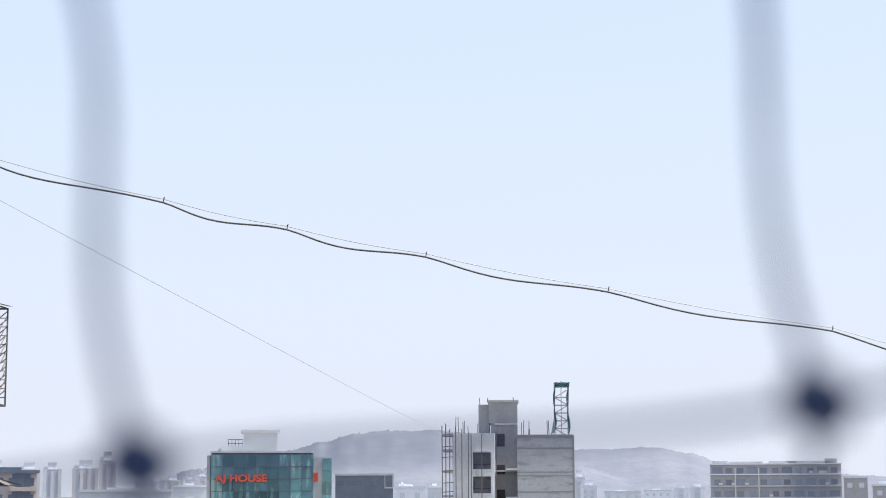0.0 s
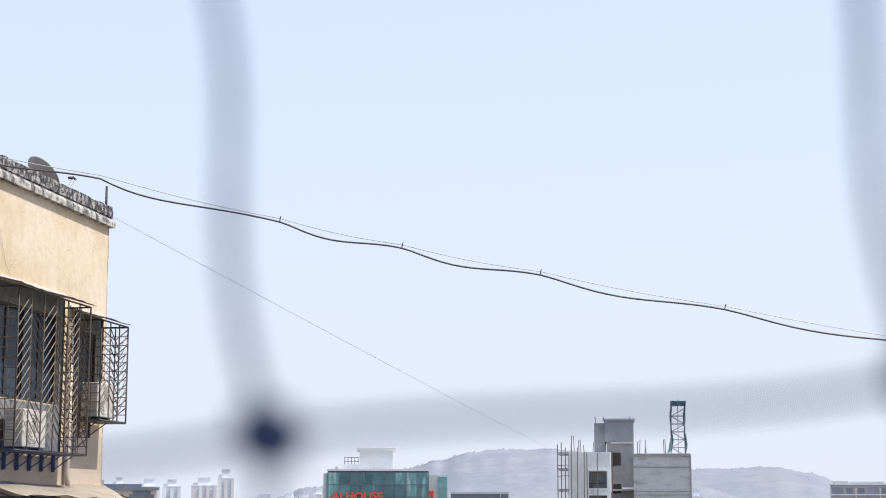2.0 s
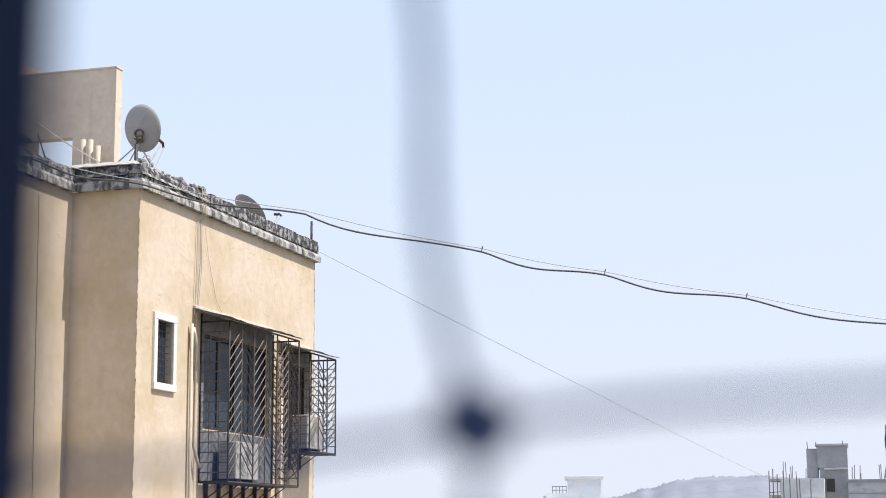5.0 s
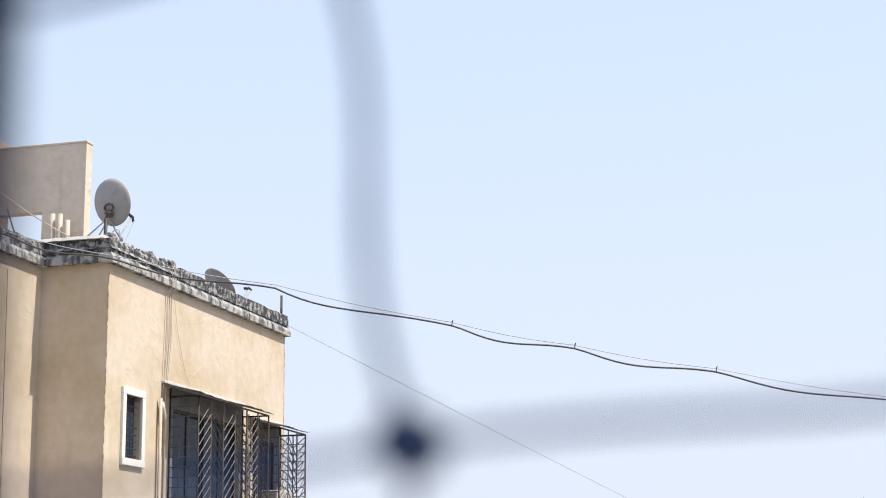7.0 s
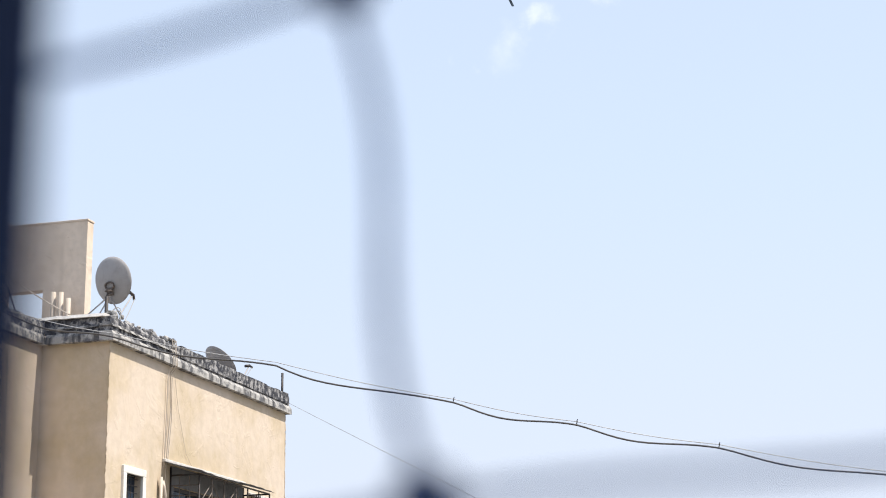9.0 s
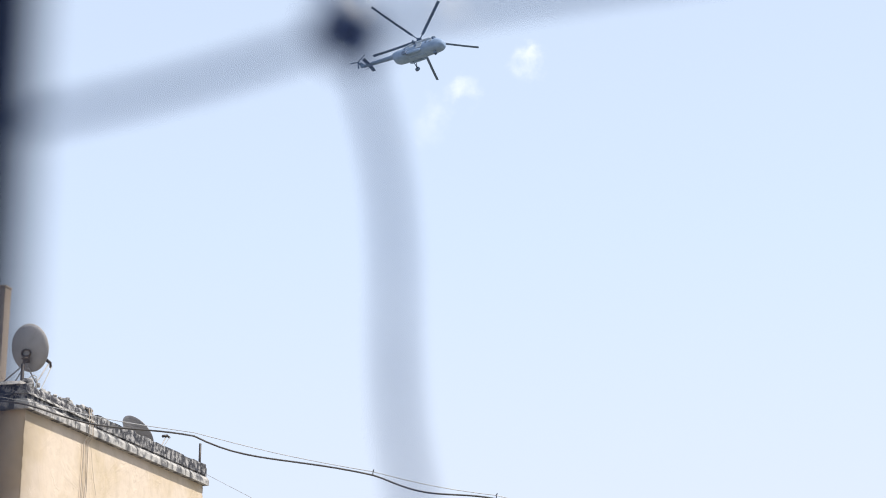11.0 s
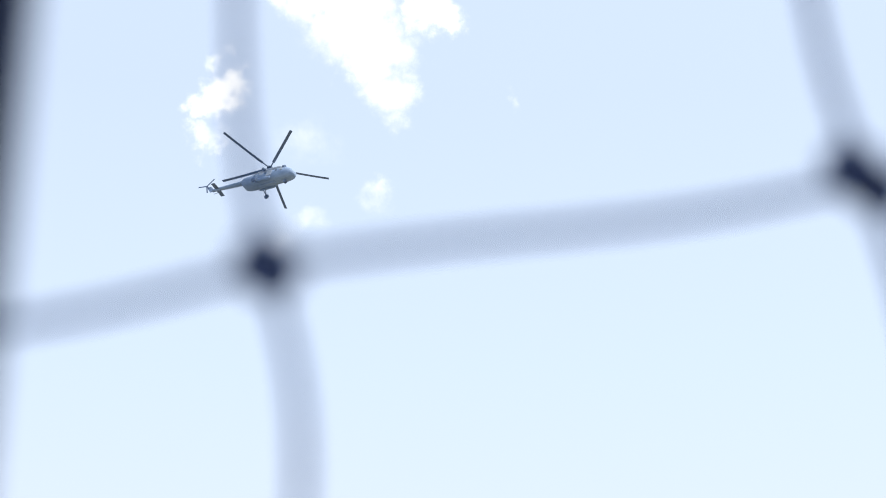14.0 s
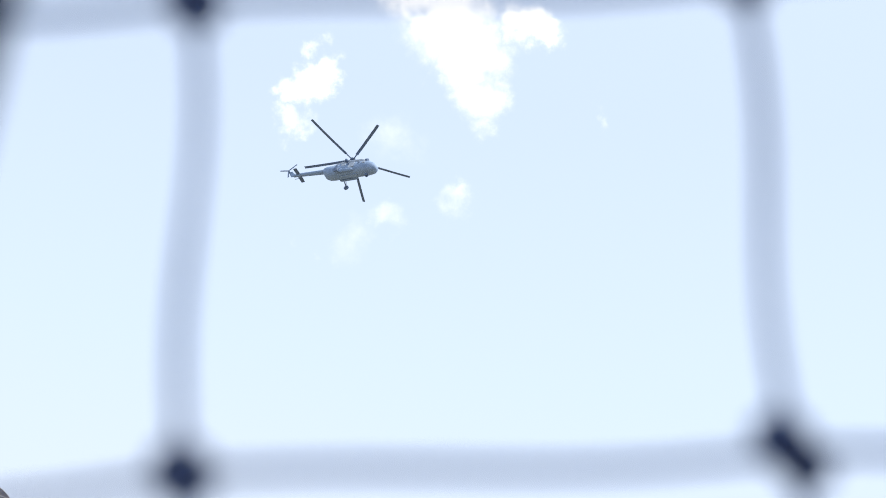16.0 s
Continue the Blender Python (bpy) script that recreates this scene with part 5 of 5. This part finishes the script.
    box(bm, -4.2, -4.1, -0.9, 0.9, -0.75, 0.1, 0.03)
    part("rear_door_seam", bm, HELI_DARK, t)
    bm = B()
    tube(bm, [(-10.2, 0, 0.75), (-11.0, 0, 0.1), (-11.6, 0, 0.05)], 0.05, 6)
    part("tail_bumper", bm, HELI_DARK, t)
    bm = B()
    box(bm, -1.2, 2.2, -0.28, 0.28, -1.42, -1.28, 0.05)
    part("belly_fairing", bm, HELI_GREY, t)
    bm = B()
    tube(bm, [(-4.5, 0, 1.42), (-12.0, 0, 1.42)], 0.12, 6)
    part("drive_shaft_cover", bm, HELI_GREY, t)
    bm = B()
    tube(bm, [(4.3, 0, -1.0), (4.4, 0, -1.85)], 0.08, 8)
    leg = part("nose_gear_leg", bm, HELI_DARK, t)
    bm = B()
    for s in (-1, 1):
        tube(bm, [(4.4, s * 0.08, -1.9), (4.4, s * 0.26, -1.9)], 0.3, 14)
    part("wheel", bm, HELI_DARK, leg)
    bm = B()
    for s in (-1, 1):
        loft(bm, [[(5.85, s * 0.12, 0.16), (5.4, s * 0.12, 0.72), (5.3, s * 0.12, 0.70), (5.75, s * 0.12, 0.14)], [(5.55, s * 0.72, 0.1), (5.15, s * 0.66, 0.66), (5.05, s * 0.6, 0.64), (5.45, s * 0.66, 0.08)]], False)
    part("cockpit_glass", bm, DARK_GLASS, t, "dark cockpit glazing")
    # rotor
    hub = Vector((-0.2, 0, 3.0))
    bm = B()
    tube(bm, [(-0.2, 0, 1.9), (-0.2, 0, 3.2)], 0.22, 12)
    tube(bm, [(-0.2, 0, 2.93), (-0.2, 0, 3.1)], 0.55, 12)
    part("rotor_hub", bm, HELI_DARK, t)
    bm = B()
    tube(bm, [(0.3, 0, 0), (2.0, 0, 0.0)], 0.11, 8)
    loft(bm, [[(x, -0.26, z - 0.03), (x, -0.1, z + 0.04), (x, 0.26, z), (x, 0.18, z - 0.03)] for x, z in ((1.7, 0.0), (5.0, 0.05), (8.0, 0.16), (10.65, 0.32))], False)
    blade = mesh_of("rotor_blade", bm, HELI_DARK)
    for k in range(5):
        share("rotor_blade", blade, t, Matrix.Translation(hub) @ pose(0, 0, 0, 0, 0, -109 + 72 * k))
    bm = B()
    tube(bm, [(-13.6, 0, 2.2), (-13.6, -0.5, 2.2)], 0.16, 10)
    part("tail_rotor_hub", bm, HELI_DARK, t)
    bm = B()
    box(bm, -0.12, 0.12, -0.03, 0.03, 0.1, 1.95)
    tb = mesh_of("tail_rotor_blade", bm, HELI_DARK)
    for k in range(3):
        share("tail_rotor_blade", tb, t, Matrix.Translation((-13.6, -0.48, 2.2)) @ pose(0, 0, 0, 0, 120 * k + 40, 0))


# ---------------------------------------------------------------- own window: frame and safety net
CELL_W, CELL_H = 0.05, 0.04192
NET = Matrix.Translation((0.0002, 0.1160, 18.0072)) @ pose(0, 0, 0, 0, 0, -4.844)


def knot_at(i, j):
    """Net knots: x along the window, z up; the rows hang a little out of true."""
    slip = -0.1348 if j % 2 else 0.0
    if j == 2:
        slip = -0.2761
    lift = 0.0871 * i if j == 0 else 0.1854 * i
    if j == 1 and i < 0:
        lift += 0.08 * i
    if j == 2:
        lift += 0.03 + 0.03 * i
    jit = Vector((noise.noise(Vector((i * 3.1, j * 2.7, 1.5))), 0, noise.noise(Vector((i * 2.3, j * 3.9, 8.5))))) * 0.1
    if i in (0, 1) and j in (0, 1, 2):
        jit = Vector((0, 0, 0))
    return Vector(((i + slip + jit.x) * CELL_W, 0.0, j * CELL_H + (lift + jit.z) * CELL_W))


def build_window_and_net():
    t = thing("safety_net", NET, "dark knotted nylon pigeon net stretched over the window", "net")
    i0, i1, j0, j1 = -5, 18, -14, 16
    for j in range(j0, j1 + 1):
        pts = []
        for i in range(i0, i1):
            p, q = knot_at(i, j), knot_at(i + 1, j)
            for k in range(10):
                s = k / 10
                c = p.lerp(q, s) + Vector((0, 0.0006 * math.sin(math.pi * s), 0.0004 * math.sin(2 * math.pi * s) - 0.0004 * math.sin(math.pi * s)))
                pts.append(c)
        bm = B()
        tube(bm, pts, 0.0006, 6)
        part("strand", bm, NYLON, t)
    for i in range(i0, i1 + 1):
        pts = []
        for j in range(j0, j1):
            p, q = knot_at(i, j), knot_at(i, j + 1)
            amp = 0.022 if j % 2 == 0 else 0.014
            for k in range(10):
                s = k / 10
                pts.append(p.lerp(q, s) + Vector((-amp * CELL_W * math.sin(2 * math.pi * s), 0.0005 * math.sin(math.pi * s), 0)))
        bm = B()
        tube(bm, pts, 0.0006, 6)
        part("strand", bm, NYLON, t)
    ball = B()
    bmesh.ops.create_icosphere(ball, subdivisions=2, radius=0.0027)
    shape = [v.co.copy() for v in ball.verts]
    sides = [[v.index for v in f.verts] for f in ball.faces]
    ball.free()
    points, faces = [], []
    for i in range(i0, i1 + 1):
        for j in range(j0, j1 + 1):
            # some knots are doubled and pulled out aslant
            lobes = ((-0.0012, 0.95), (0.0015, 0.85)) if i % 2 and j % 2 else ((0.0, 1.0),)
            for away, size in lobes:
                m = Matrix.Translation(knot_at(i, j)) @ pose(0, 0, 0, 0, 42, 0) @ Matrix.Translation((away, 0, 0)) @ Matrix.Diagonal((size * 1.12, size, size, 1))
                faces += [[len(points) + k for k in f] for f in sides]
                points += [m @ v for v in shape]
    me = bpy.data.meshes.new("knotting")
    me.from_pydata(points, [], faces)
    me.materials.append(KNOT)
    knots = new("knotting", me)
    knots.parent = t
    tagged(knots, "tight dark knots", kind="stuff")
    # window frame stile that the net is hooked to
    x1, y1 = -0.0222, -0.0230
    z0, z1 = -0.62, 0.70
    f = thing("window_1", NET, "dark painted window frame behind the net", "window", kind="structure")
    for xa, xb, za, zb, nm in ((x1 - 0.03, x1, z0, z1, "window_frame"), (0.95, 0.98, z0, z1, "window_frame"), (x1, 0.95, z1 - 0.04, z1, "window_frame"), (x1, 0.95, z0, z0 + 0.04, "window_sill")):
        bm = B()
        box(bm, xa, xb, y1 - 0.025, y1, za, zb, 0.002)
        part(nm, bm, FRAME_PAINT, f)
    # the wall that holds the window, and the room behind
    bm = B()
    lo, hi = x1 - 0.03, 0.98
    ya, yb = y1 - 0.15, y1 - 0.002
    box(bm, -1.6, lo, ya, yb, -1.6, 1.3)
    box(bm, hi, 2.2, ya, yb, -1.6, 1.3)
    box(bm, lo, hi, ya, yb, z1, 1.3)
    box(bm, lo, hi, ya, yb, -1.6, z0)
    single("wall_window", bm, ROOM_PAINT, NET, "plastered wall around the window", "wall", kind="structure")
    # unseen shell round the window's room, added to block sky light on the house
    own = thing("unseen_block", NET, "unseen plain block around the window, added to cut sky light", "building", kind="structure")
    for xa, xb, yc, yd, za, zb in ((-9, -1.6, ya, yb, -18, 7), (2.2, 9, ya, yb, -18, 7), (-1.6, 2.2, ya, yb, 1.3, 7), (-1.6, 2.2, ya, yb, -18, -1.6), (-9, -8.8, -10, ya, -18, 7), (8.8, 9, -10, ya, -18, 7), (-9, 9, -10.2, -10, -18, 7), (-9, 9, -10.2, yb, 7, 7.2)):
        bm = B()
        box(bm, xa, xb, yc, yd, za, zb)
        part("wall" if zb < 7.1 else "roof", bm, ROOM_PAINT, own)
    bm = B()
    box(bm, -1.6, 2.2, -3.2, -3.0, -1.6, 1.3)
    single("wall_back", bm, ROOM_PAINT, NET, "plain plastered room wall", "wall", kind="structure")
    bm = B()
    box(bm, -1.8, -1.6, -3.2, y1 - 0.15, -1.6, 1.3)
    box(bm, 2.2, 2.4, -3.2, y1 - 0.15, -1.6, 1.3)
    single("wall_sides", bm, ROOM_PAINT, NET, "plain plastered room side walls", "wall", kind="structure")
    bm = B()
    box(bm, -1.8, 2.4, -3.2, y1 - 0.15, -1.75, -1.6)
    single("floor", bm, CONCRETE, NET, "plain cement room floor", "floor", kind="structure")
    bm = B()
    box(bm, -1.8, 2.4, -3.2, y1 - 0.15, 1.3, 1.45)
    single("ceiling", bm, ROOM_PAINT, NET, "plain plastered ceiling", "ceiling", kind="structure")


build_ground()
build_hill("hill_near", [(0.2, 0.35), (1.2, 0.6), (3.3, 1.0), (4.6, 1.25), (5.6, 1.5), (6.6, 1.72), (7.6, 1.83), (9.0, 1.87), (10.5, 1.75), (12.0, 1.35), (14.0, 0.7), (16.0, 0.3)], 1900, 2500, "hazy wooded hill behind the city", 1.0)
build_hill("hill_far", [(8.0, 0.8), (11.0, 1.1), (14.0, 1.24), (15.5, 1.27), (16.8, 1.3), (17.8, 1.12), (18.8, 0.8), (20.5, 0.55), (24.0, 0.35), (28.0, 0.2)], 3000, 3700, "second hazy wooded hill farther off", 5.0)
build_city_far()
build_office()
build_slate_block()
build_construction()
build_long_block()
build_near_left_block()
build_house()
build_cage(2.02, 4.74, 18.8, 21.12, 0.46, "black steel window cage with herringbone bars and sheet awning")
build_cage(5.22, 6.42, 19.38, 20.98, 0.46, "small black steel window cage at the wall's end")
build_low_awning()
build_cage(2.02, 4.74, 15.9, 18.0, 0.46, "black steel window cage below the sheet awning")
build_ac(2.5, -0.1, 18.83)
build_ac(5.35, -0.1, 19.41, 0.7, "white split air-conditioner unit in the small cage")
build_roof_things()
build_overhead_cable()
build_thin_wire()
build_helicopter()
build_window_and_net()
